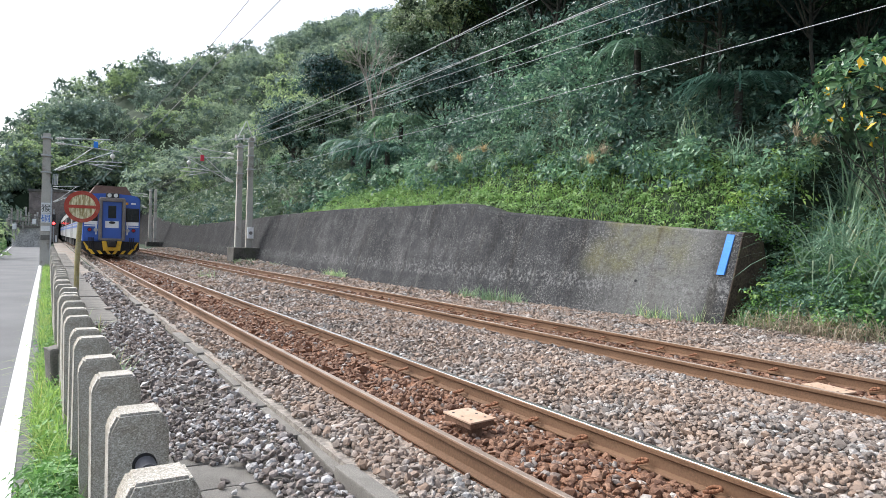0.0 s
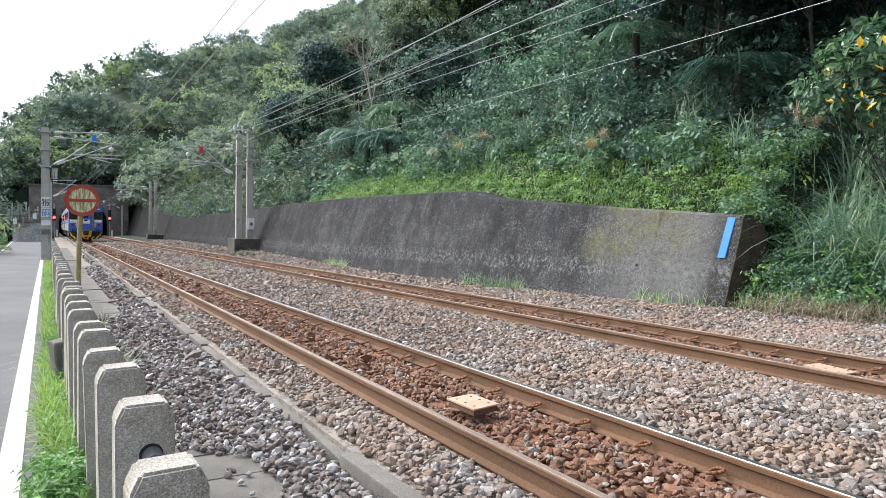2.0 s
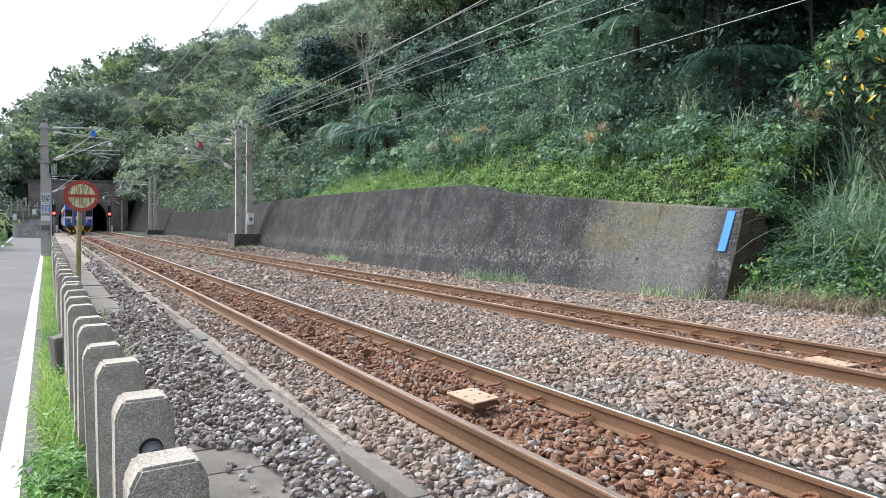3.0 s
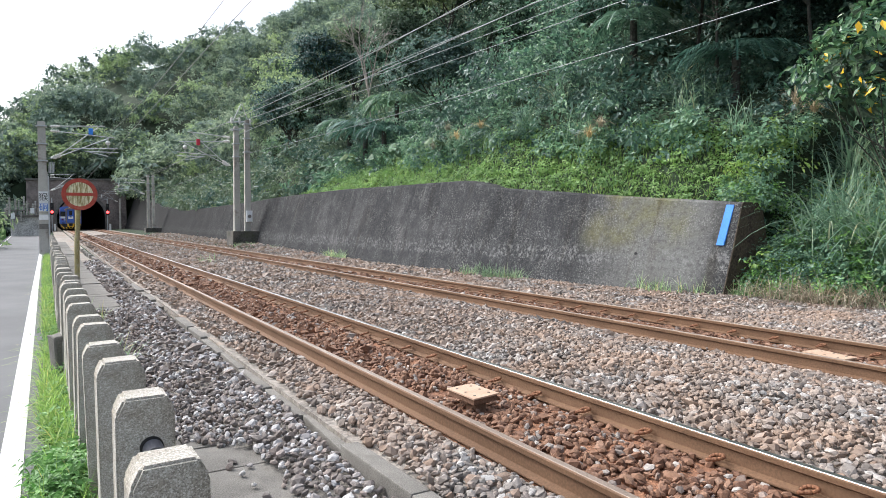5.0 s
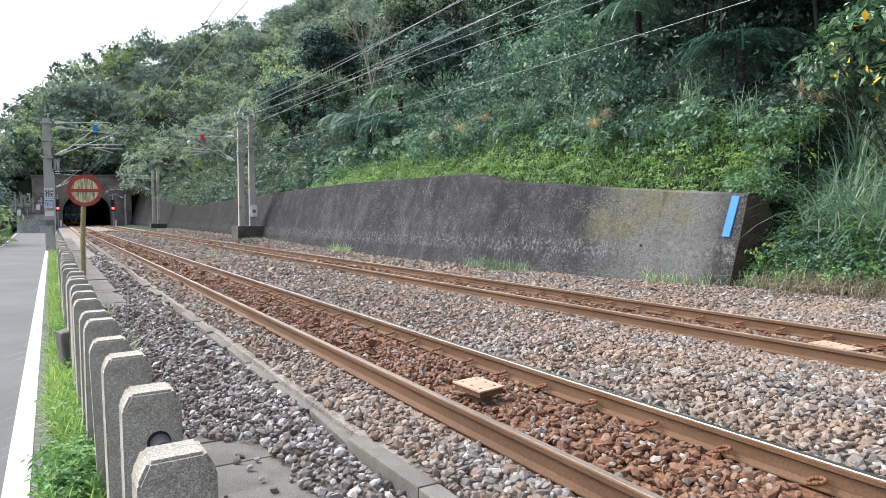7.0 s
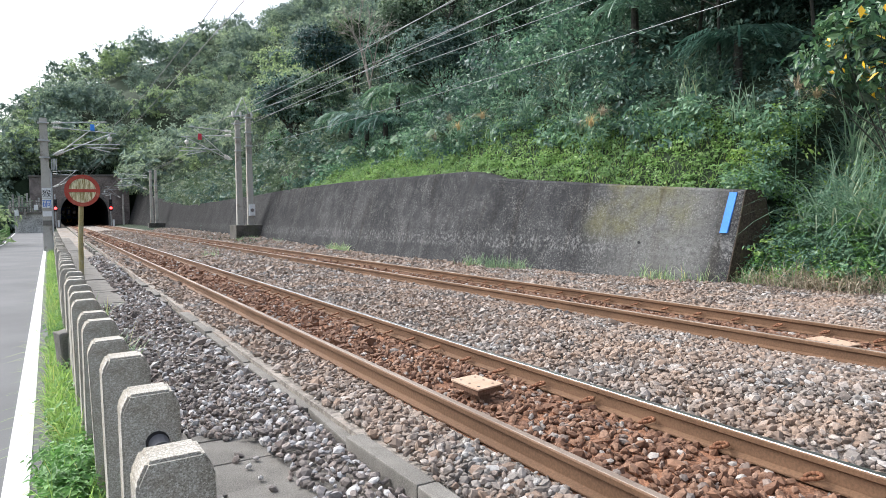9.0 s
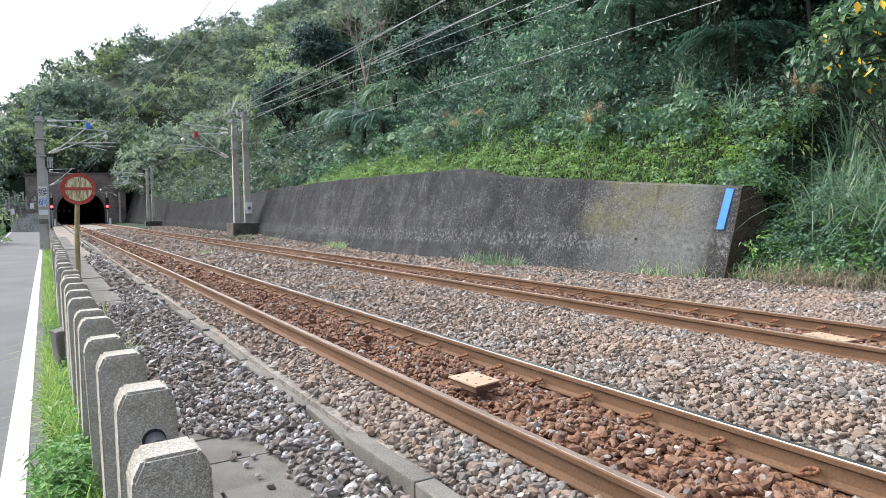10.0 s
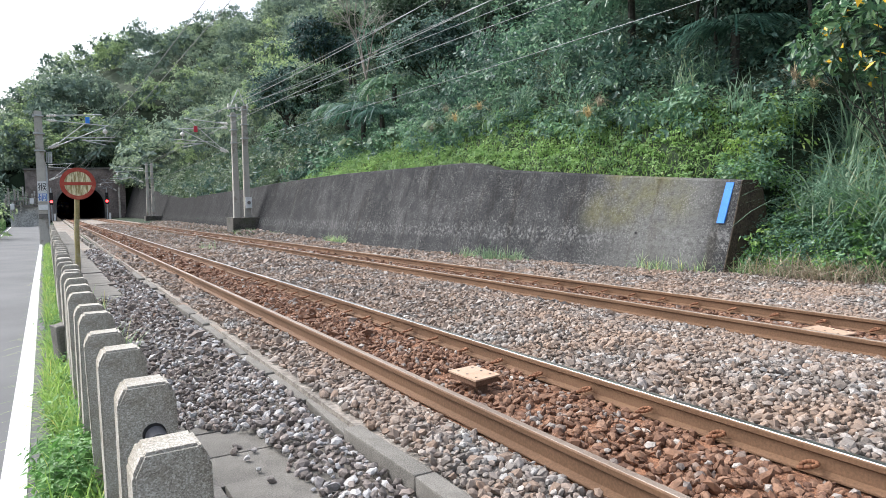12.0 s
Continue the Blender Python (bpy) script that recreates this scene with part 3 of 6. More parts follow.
def part_face(car):
    bm = bmesh.new()
    prism(bm, body_section(1.45, 3.62, 0.36, 0.92), lambda u, v, s: (u * (0.985 if s == 0 else 1.0), -0.12 + 0.4 * s, v))
    bmesh.ops.bevel(bm, geom=[e for e in bm.edges if all(v.co.y < -0.1 for v in e.verts)], offset=0.06, segments=2, affect="EDGES")
    face = part("end_face", bm, M["train_blue"], car, "blue painted driving end")

    def piece(name, x0, x1, z0, z1, y0, y1, material, label="", bevel=0.01):
        b = bmesh.new()
        box(b, x0, x1, y0, y1, z0, z1, bevel)
        return part(name, b, material, car, label)

    # gangway surround and door
    piece("gangway_post", -0.67, -0.5, 1.0, 3.3, -0.36, -0.1, M["gangway"], "grey gangway surround", 0.03)
    piece("gangway_post", 0.5, 0.67, 1.0, 3.3, -0.36, -0.1, M["gangway"], "grey gangway surround", 0.03)
    piece("gangway_lintel", -0.62, 0.62, 3.14, 3.36, -0.36, -0.1, M["gangway"], "grey gangway surround", 0.04)
    piece("footplate", -0.6, 0.6, 0.98, 1.1, -0.4, -0.1, M["gangway"], "grey footplate")
    door = piece("end_door", -0.48, 0.48, 1.1, 3.15, -0.2, -0.1, M["train_blue"], "blue gangway door", 0.01)
    piece("door_window", -0.2, 0.2, 2.22, 2.92, -0.215, -0.19, M["glass_dark"])
    piece("door_panel", -0.34, 0.34, 1.68, 2.06, -0.212, -0.19, M["train_white"], "white panel on the door")
    b = bmesh.new()
    bmesh.ops.create_cone(b, cap_ends=True, segments=20, radius1=0.17, radius2=0.17, depth=0.02, matrix=Matrix.Translation((0, -0.217, 1.98)) @ pose(0, 0, 0, 90) @ Matrix.Diagonal((1, 0.42, 1, 1)))
    part("emblem", b, M["train_dark"], car, "dark oval emblem plate")
    for s in (-1, 1):
        a, c = sorted((s * 0.72, s * 1.36))
        piece("windscreen_frame", a - 0.02, c + 0.02, 2.04, 2.82, -0.135, -0.1, M["train_dark"], "dark window rubber", 0.03)
        piece("windscreen", a + 0.03, c - 0.03, 2.09, 2.77, -0.15, -0.12, M["glass_dark"], "", 0.02)
        piece("white_band", a, c + 0.0, 1.84, 2.04, -0.128, -0.1, M["train_white"], "white band", 0.004)
        piece("white_line", a + (0.1 if s > 0 else 0), c - (0 if s > 0 else 0.1), 1.74, 1.79, -0.128, -0.1, M["train_white"], "white band", 0.004)
        x = s * 0.78
        piece("white_riser", x - 0.03, x + 0.03, 1.3, 1.9, -0.128, -0.1, M["train_white"], "white band", 0.004)
        b = bmesh.new()
        rod(b, (s * 0.8, -0.2, 1.55), (s * 0.8, -0.1, 1.55), 0.1, None, 16)
        part("jumper_socket", b, M["steel"], car, "round steel cable socket")
        b = bmesh.new()
        rod(b, (s * 1.1, -0.19, 1.56), (s * 1.1, -0.1, 1.56), 0.11, None, 16)
        lamp = part("tail_lamp", b, M["train_dark"], car, "tail lamp in a dark rim")
        b = bmesh.new()
        rod(b, (s * 1.1, -0.2, 1.56), (s * 1.1, -0.185, 1.56), 0.075, None, 16)
        part("lens", b, M["red_lens"], lamp, "red lens")
        piece("marker_lamp", s * 0.74 - 0.07, s * 0.74 + 0.07, 3.0, 3.14, -0.16, -0.1, M["amber"], "amber marker lamp")
        b = bmesh.new()
        for k in range(3):
            rod(b, (s * (0.92 + 0.1 * k), -0.3, 0.5), (s * (0.92 + 0.1 * k), -0.22, 1.15), 0.03, None, 6)
        part("hose", b, M["train_dark"], car, "black hoses")
    housing = piece("headlamp_housing", -0.32, 0.32, 3.36, 3.62, -0.26, -0.05, M["train_dark"], "black headlamp housing", 0.04)
    for s in (-0.16, 0.16):
        b = bmesh.new()
        rod(b, (s, -0.28, 3.49), (s, -0.24, 3.49), 0.11, None, 16)
        part("headlamp", b, M["lamp_glass"], housing, "clear headlamp glass")
    piece("number_plate", 0.95, 1.2, 3.04, 3.12, -0.15, -0.1, M["train_white"], "small white plate")
    # hazard-striped plough: a black plate with slanted yellow bars, bent back at the sides
    b = bmesh.new()
    prism(b, [(-1.42, 0.9), (-1.44, 0.5), (-1.1, 0.2), (1.1, 0.2), (1.44, 0.5), (1.42, 0.9), (0.5, 0.9), (0.45, 0.42), (-0.45, 0.42), (-0.5, 0.9)], lambda u, v, s: (u, -0.3 + 0.3 * (abs(u) / 1.44) ** 2 + 0.06 * s, v))
    part("plough", b, M["train_dark"], car, "black plough plate")
    for s in (-1, 1):
        for x0, lo, hi, w in ((0.02, 0.22, 0.42, 0.16), (0.42, 0.22, 0.42, 0.17), (0.8, 0.22, 0.48, 0.18), (1.02, 0.45, 0.88, 0.2)):
            b = bmesh.new()
            k = hi - lo
            pts = [(x0, lo), (x0 + w, lo), (x0 + w + k * 0.75, hi), (x0 + k * 0.75, hi)]
            pts = [(min(u, 1.4), v) for u, v in pts]
            prism(b, pts, lambda u, v, q: (s * u, -0.315 + 0.3 * (u / 1.44) ** 2 + 0.014 * q, v))
            part("hazard_bar", b, M["train_yellow"], car, "yellow hazard bar")
    b = bmesh.new()
    prism(b, [(-0.5, 0.95), (-0.42, 0.42), (0.42, 0.42), (0.5, 0.95), (0.28, 0.95), (0.2, 0.6), (-0.2, 0.6), (-0.28, 0.95)], lambda u, v, s: (u, -0.42 + 0.1 * s, v))
    part("coupler_guard", b, M["train_yellow"], car, "yellow coupler guard")
    b = bmesh.new()
    box(b, -0.2, 0.2, -0.7, 0.2, 0.62, 0.98, 0.06)
    box(b, -0.13, 0.13, -0.85, -0.6, 0.66, 0.94, 0.05)
    part("coupler", b, M["train_dark"], car, "black knuckle coupler")
    return face


end_car = coach(True)
middle_car = coach(False)
coaches = [end_car, middle_car] + [copy_thing(middle_car, pose(0, 0, 0)) for k in range(3)]


# ---- fence, poles, sign ----
def aggregate():
    """Washed concrete: small pale and dark stones in a grey matrix, stained with age."""
    m, nt, b, co = base_mat("aggregate", 0.9)
    b.inputs["Specular IOR Level"].default_value = 0.2
    cells = node(nt, "ShaderNodeTexVoronoi", Scale=330.0)
    nt.links.new(co, cells.inputs["Vector"])
    sep = nt.nodes.new("ShaderNodeSeparateColor")
    nt.links.new(cells.outputs["Color"], sep.inputs[0])
    c = ramp(nt, sep.outputs[0], [(0.0, (0.2, 0.188, 0.165)), (0.35, (0.33, 0.312, 0.275)), (0.75, (0.42, 0.402, 0.362)), (1.0, (0.6, 0.585, 0.55))])
    stain = ramp(nt, noise_out(nt, co, 5.0, 6.0, 0.65), [(0.35, (0.72, 0.68, 0.62)), (0.62, (1.1, 1.1, 1.1))])
    c = mixed(nt, 1.0, c, stain, "MULTIPLY")
    nt.links.new(c, b.inputs["Base Color"])
    bumped(nt, b, sep.outputs[1], 0.25, 0.0015)
    return m


M["aggregate"] = aggregate()


def fence_post():
    """Concrete fence post, its top chamfered on all sides."""
    post = new("fence_post")
    tagged(post, "grey weathered concrete fence post with a chamfered top", "fence post", "row of fence posts along the road")
    bm = bmesh.new()
    w, d, h = 0.088, 0.06, 0.9
    prism(bm, [(-w, 0), (-w, h - 0.05), (-w + 0.025, h), (w - 0.025, h), (w, h - 0.05), (w, 0)], lambda u, v, s: (u, -d + 2 * d * s, v))
    bmesh.ops.bevel(bm, geom=bm.edges[:], offset=0.008, segments=2, affect="EDGES")
    part("shaft", bm, M["aggregate"], post)
    return post


def build_fence():
    first = fence_post()
    first_ys = [1.675, 2.355, 2.955, 3.475, 4.075, 4.615]
    y, k = first_ys[0], 0
    while y < 34:
        x = float(np.interp(y, [1.6, 2.3, 2.9, 3.4, 4, 4.6, 6.6, 10, 22, 34], [0.225, 0.25, 0.23, 0.215, 0.197, 0.185, 0.155, 0.12, 0.085, 0.05])) + rng.normal(0, 0.004)
        m = pose(x, y, -0.12 + rng.normal(0, 0.009) + float(road_z(y) + 0.05) * 0.3, rng.normal(0, 0.8), rng.normal(0, 0.8), 2 + rng.normal(0, 1.8))
        if k == 0:
            first.matrix_basis = m
        elif k != 1:
            copy_thing(first, m)
        else:
            second = copy_thing(first, m)
            hole = bmesh.new()
            # no real hole: a black disc paints the shade inside it
            rod(hole, (0.015, -0.0615, 0.735), (0.015, -0.05, 0.735), 0.036, None, 24)
            part("socket", hole, M["black"], second, "black disc as the dark of a round rail hole")
            hole = bmesh.new()
            rod(hole, (0.018, -0.13, 0.726), (0.018, -0.052, 0.731), 0.031, None, 20)
            part("rail_stub", hole, M["pipe"], second, "broken grey pipe rail")
        k += 1
        y = first_ys[k] if k < 6 else y + 0.55


def streaked(name, dark, light):
    """Two colours in upright streaks: a grassy reflection put into the colour."""
    m, nt, b, co = base_mat(name, 0.6)
    mp = nt.nodes.new("ShaderNodeMapping")
    mp.inputs["Scale"].default_value = (1.0, 1.0, 0.14)
    nt.links.new(co, mp.inputs[0])
    c = ramp(nt, noise_out(nt, mp.outputs[0], 38.0, 5.0, 0.7), [(0.4, dark), (0.56, light)])
    nt.links.new(c, b.inputs["Base Color"])
    return m


M["footing"] = surface("footing", (0.045, 0.043, 0.04), (0.13, 0.12, 0.105), 1.5, 14.0, 0.95, bump=0.6, depth=0.02, grime=(0.05, 0.06, 0.03), grime_scale=1.2)
M["pipe"] = plain("pipe", (0.10, 0.10, 0.11), 0.6)
M["sign_red"] = surface("sign_red", (0.30, 0.045, 0.03), (0.42, 0.075, 0.05), 6.0, 60.0, 0.6, bump=0.05, depth=0.001, grime=(0.36, 0.14, 0.09), grime_scale=9.0)
M["sign_cream"] = streaked("sign_cream", (0.26, 0.2, 0.07), (0.74, 0.7, 0.47))
M["post_olive"] = surface("post_olive", (0.22, 0.185, 0.075), (0.38, 0.33, 0.16), 6.0, 60.0, 0.65, bump=0.2, depth=0.002, grime=(0.36, 0.34, 0.27), grime_scale=5.0)
M["blue_paint"] = surface("blue_paint", (0.05, 0.2, 0.62), (0.07, 0.26, 0.72), 2.0, 60.0, 0.6, bump=0.1, depth=0.002)
M["porcelain"] = plain("porcelain", (0.66, 0.65, 0.62), 0.3)
M["tag_blue"] = plain("tag_blue", (0.03, 0.22, 0.75), 0.5)
M["tag_red"] = plain("tag_red", (0.55, 0.03, 0.06), 0.5)
M["paper"] = surface("paper", (0.62, 0.63, 0.63), (0.8, 0.81, 0.81), 4.0, 60.0, 0.7, bump=0.05, depth=0.001)
M["ink_blue"] = plain("ink_blue", (0.03, 0.16, 0.55), 0.6)
M["galvanised"] = surface("galvanised", (0.34, 0.36, 0.37), (0.52, 0.54, 0.55), 4.0, 60.0, 0.5, 0.4, bump=0.05, depth=0.001)


def build_sign():
    sign = new("road_sign")
    tagged(sign, "faded round red-rimmed no-entry sign on an olive post", "road sign")
    z, y = 1.83, 13.95
    bm = bmesh.new()
    rod(bm, (0.40, 14.0, -0.35), (0.41, 14.0, 0.9), 0.043, None, 14)
    rod(bm, (0.41, 14.0, 0.89), (0.465, 14.0, 1.95), 0.043, None, 14)
    part("post", bm, M["post_olive"], sign)
    bm = bmesh.new()
    rod(bm, (0.47, y, z), (0.47, y - 0.012, z), 0.235, None, 48)
    part("plate", bm, M["sign_cream"], sign, "weathered cream face with streaks like reflected grass")
    bm = bmesh.new()
    for ra, rb, ya, yb in ((0.222, 0.292, -0.022, 0.012),):
        ring = []
        for k in range(48):
            a = 2 * math.pi * k / 48
            ring.append([bm.verts.new((0.47 + r * math.cos(a), y + dy, z + r * math.sin(a))) for r, dy in ((ra, ya), (rb, ya), (rb, yb), (ra, yb))])
        for k in range(48):
            p, q = ring[k], ring[(k + 1) % 48]
            for i in range(4):
                bm.faces.new((p[i], p[(i + 1) % 4], q[(i + 1) % 4], q[i]))
    bmesh.ops.recalc_face_normals(bm, faces=bm.faces[:])
    part("rim", bm, M["sign_red"], sign, "faded red rim")
    bm = bmesh.new()
    box(bm, 0.47 - 0.225, 0.47 + 0.225, y - 0.02, y - 0.011, z - 0.028, z + 0.028)
    part("bar", bm, M["sign_red"], sign, "faded red bar")


def insulator(bm, a, b):
    """A ribbed insulator rod from a to b."""
    a, b = Vector(a), Vector(b)
    rod(bm, a, b, 0.035, None, 8)
    for k in range(1, 6):
        c = a.lerp(b, k / 6)
        d = (b - a).normalized() * 0.018
        rod(bm, c - d, c + d, 0.075, 0.06, 8)


def concrete_mast(x, y, base, top, w0, w1, label="tall weathered concrete catenary mast with steel brackets"):
    mast = new("catenary_mast")
    tagged(mast, label, "catenary mast", "masts of the overhead line")
    bm = bmesh.new()
    a = [bm.verts.new((x + u * w0, y + v * w0 * 0.9, base)) for u, v in ((-0.5, -0.5), (0.5, -0.5), (0.5, 0.5), (-0.5, 0.5))]
    b = [bm.verts.new((x + u * w1, y + v * w1 * 0.9, top)) for u, v in ((-0.5, -0.5), (0.5, -0.5), (0.5, 0.5), (-0.5, 0.5))]
    bm.faces.new(a[::-1])
    bm.faces.new(b)
    for i in range(4):
        bm.faces.new((a[i], a[(i + 1) % 4], b[(i + 1) % 4], b[i]))
    bmesh.ops.bevel(bm, geom=bm.edges[:], offset=0.03, segments=2, affect="EDGES")
    part("shaft", bm, M["concrete_pole"], mast, "concrete shaft")
    for z in (base + (top - base) * 0.72, base + (top - base) * 0.84, base + (top - base) * 0.965):
        bm = bmesh.new()
        w = w1 * 1.12 + 0.02
        box(bm, x - w * 0.62, x + w * 0.62, y - w * 0.6, y + w * 0.6, z - 0.03, z + 0.03, 0.01)
        part("clamp", bm, M["galvanised"], mast, "steel band clamp")
    return mast


def tube(mast, name, a, b, r=0.028, material="galvanised", label=""):
    bm = bmesh.new()
    rod(bm, a, b, r, None, 8)
    return part(name, bm, M[material], mast, label)


def cantilever(mast, x0, y, sgn, reach, zs=1.0, dz=0.0):
    """Bracket arms that carry the wires: tie, strut, registration arm, droppers; they reach sgn-wards from x0."""
    P = lambda u, z: (x0 + sgn * u * reach, y, z + dz)
    for a, b in (((0.06, 6.1), (0.2, 6.14)), ((0.06, 5.88), (0.2, 5.86)), ((0.06, 4.5), (0.22, 4.78)), ((0.1, 4.5), (0.22, 4.66))):
        bm = bmesh.new()
        insulator(bm, P(*a), P(*b))
        part("insulator", bm, M["porcelain"], mast, "ribbed brown-grey insulator")
    for a, b in (((0.2, 6.14), (0.86, 6.28)), ((0.2, 5.86), (1.0, 5.7)), ((0.22, 4.78), (0.76, 6.2)), ((0.22, 4.66), (0.92, 5.68)), ((0.3, 5.03), (1.05, 5.14)), ((0.55, 4.94), (1.05, 4.93)), ((0.9, 5.7), (0.9, 5.12)), ((0.55, 4.95), (0.9, 4.72))):
        tube(mast, "bracket_tube", P(*a), P(*b), 0.023)
    bm = bmesh.new()
    bmesh.ops.create_uvsphere(bm, u_segments=12, v_segments=8, radius=0.12, matrix=Matrix.Translation(P(0.9, 5.42)))
    part("bell_insulator", bm, M["porcelain"], mast, "round grey insulator", True)


def build_masts():
    # roadside mast
    m = concrete_mast(-0.28, 39.0, -0.7, 6.32, 0.44, 0.34)
    cantilever(m, -0.1, 39.0, 1, 3.1)
    bm = bmesh.new()
    box(bm, 1.8, 2.0, 38.93, 38.97, 5.8, 6.12, 0.01)
    part("tag", bm, M["tag_blue"], m, "blue tag plate")
    for k in range(4):
        tube(m, "coil", (0.0 + 0.07 * k, 38.95, 3.75), (0.02 + 0.07 * k, 38.95, 4.3), 0.025)
    bm = bmesh.new()
    box(bm, -0.07, 0.0, 38.7, 38.76, -0.6, 3.6, 0.01)
    part("conduit", bm, M["galvanised"], m, "pale conduit")
    for z0, z1, mat in ((2.3, 2.82, "paper"), (1.82, 2.28, "paper"), (1.4, 1.66, "paper"), (0.95, 1.2, "concrete_old")):
        bm = bmesh.new()
        box(bm, -0.47, -0.06, 38.755, 38.775, z0, z1, 0.004)
        part("notice", bm, M[mat], m, "white notice sheet")
    for text, z, ink in (("猴", 2.37, "black"), ("硐", 1.86, "ink_blue")):
        cu = bpy.data.curves.new("writing", "FONT")
        cu.body, cu.size, cu.align_x, cu.extrude = text, 0.42, "CENTER", 0.002
        cu.materials.append(M[ink])
        ob = new("writing", cu)
        ob.parent = m
        ob.matrix_basis = pose(-0.265, 38.75, z + 0.02, 90)
    # the pair by the wall, on one footing
    for x, top, lab in ((9.26, 6.75, None), (9.87, 7.15, None)):
        m = concrete_mast(x, 38.95, 0.6, top, 0.36, 0.27)
        if x < 9.5:
            cantilever(m, 9.1, 38.95, -1, 2.9, dz=0.0)
            bm = bmesh.new()
            box(bm, 7.08, 7.28, 38.88, 38.92, 5.56, 5.9, 0.01)
            part("tag", bm, M["tag_red"], m, "red tag plate")
        else:
            tube(m, "crossarm", (8.8, 38.9, 6.95), (10.15, 38.9, 7.1), 0.04)
            tube(m, "crossarm", (8.9, 38.9, 6.55), (10.15, 38.9, 6.75), 0.035)
            tube(m, "peak_strut", (9.05, 38.9, 6.95), (9.55, 38.9, 8.05), 0.03)
            tube(m, "peak_strut", (9.95, 38.9, 7.05), (9.6, 38.9, 8.05), 0.03)
            for u in (9.0, 9.45, 10.05):
                bm = bmesh.new()
                insulator(bm, (u, 38.9, 6.9), (u, 38.9, 7.25))
                part("insulator", bm, M["porcelain"], m, "ribbed brown-grey insulator")
            bm = bmesh.new()
            box(bm, 9.72, 10.06, 38.6, 38.78, 1.3, 1.95, 0.02)
            part("switch_box", bm, M["paper"], m, "pale grey switch box")
            bm = bmesh.new()
            rod(bm, (9.89, 38.58, 1.62), (9.89, 38.61, 1.62), 0.1, None, 16)
            part("dial", bm, M["gangway"], m, "round grey dial")
    bm = bmesh.new()
    box(bm, 8.85, 11.0, 38.2, 39.8, -0.4, 0.78, 0.04)
    tagged(part("mast_footing", bm, M["footing"]), "dark concrete block under the pair of masts", "footing", kind="structure")
    # farther masts
    m = concrete_mast(-0.25, 80.0, -0.8, 6.4, 0.4, 0.3)
    cantilever(m, -0.1, 80.0, 1, 3.0)
    for x in (10.0, 10.55):
        m = concrete_mast(x, 85.0, 0.2, 6.8, 0.36, 0.26)
        if x < 10.3:
            cantilever(m, x - 0.15, 85.0, -1, 3.3)
    bm = bmesh.new()
    box(bm, 9.6, 11.6, 84.4, 85.8, -0.4, 0.55, 0.04)
    tagged(part("mast_footing", bm, M["footing"]), "dark concrete block under the pair of masts", "footing", kind="structure")
    m = concrete_mast(9.95, 121.0, -0.4, 5.1, 0.3, 0.22)
    cantilever(m, 9.8, 121.0, -1, 2.8)


def build_wires():
    """Overhead wires, each sagging between its supports."""
    def wire(name, spans, r, label, sag):
        cu = bpy.data.curves.new(name, "CURVE")
        cu.dimensions, cu.bevel_depth, cu.bevel_resolution = "3D", r, 1
        pts = []
        for (a, b) in zip(spans[:-1], spans[1:]):
            for k in range(12):
                u = k / 12
                p = Vector(a).lerp(Vector(b), u)
                p.z -= sag * 4 * u * (1 - u)
                pts.append(p)
        pts.append(Vector(spans[-1]))
        sp = cu.splines.new("POLY")
        sp.points.add(len(pts) - 1)
        for q, p in zip(sp.points, pts):
            q.co = (*p, 1)
        cu.materials.append(M["wire"])
        return tagged(new(name, cu), label, "overhead wire", "wires over the line")

    near, far = -6.0, 121.0
    for line, mid in ((track_one, 0.0), (track_two, 0.0)):
        ys = [near, 39.0, 82.0, far, 150.0]
        wire("contact_wire", [(float(line(y)), y, 5.0) for y in ys], 0.008, "thin dark contact wire over the track", 0.0)
        wire("messenger_wire", [(float(line(y)), y, 6.1 if y < 100 else 5.5) for y in ys], 0.009, "thin dark messenger wire over the track", 0.55)
    for (x0, z0), (x1, z1) in (((9.9, 5.26), (9.9, 4.7)), ((9.9, 6.8), (9.9, 5.3)), ((9.9, 7.2), (9.9, 6.15)), ((9.5, 7.6), (9.9, 7.0)), ((10.05, 7.3), (9.9, 5.6))):
        wire("feeder_wire", [(x1, -6.0, z1 + 0.2), (x0, 39.0, z0), (10.4, 85.0, z0 - 0.5)], 0.0075, "pale feeder wire on the masts", 0.25)


build_fence()
build_sign()
build_masts()
build_wires()


# ---- broken stone ----
def ico():
    t = (1 + 5 ** 0.5) / 2
    v = np.array([(-1, t, 0), (1, t, 0), (-1, -t, 0), (1, -t, 0), (0, -1, t), (0, 1, t), (0, -1, -t), (0, 1, -t), (t, 0, -1), (t, 0, 1), (-t, 0, -1), (-t, 0, 1)], float)
    f = np.array([(0, 11, 5), (0, 5, 1), (0, 1, 7), (0, 7, 10), (0, 10, 11), (1, 5, 9), (5, 11, 4), (11, 10, 2), (10, 7, 6), (7, 1, 8), (3, 9, 4), (3, 4, 2), (3, 2, 6), (3, 6, 8), (3, 8, 9), (4, 9, 5), (2, 4, 11), (6, 2, 10), (8, 6, 7), (9, 8, 1)])
    return v / np.linalg.norm(v[0]), f


def octa():
    v = np.array([(1, 0, 0), (-1, 0, 0), (0, 1, 0), (0, -1, 0), (0, 0, 1), (0, 0, -1)], float)
    f = np.array([(0, 2, 4), (2, 1, 4), (1, 3, 4), (3, 0, 4), (2, 0, 5), (1, 2, 5), (3, 1, 5), (0, 3, 5)])
    return v, f


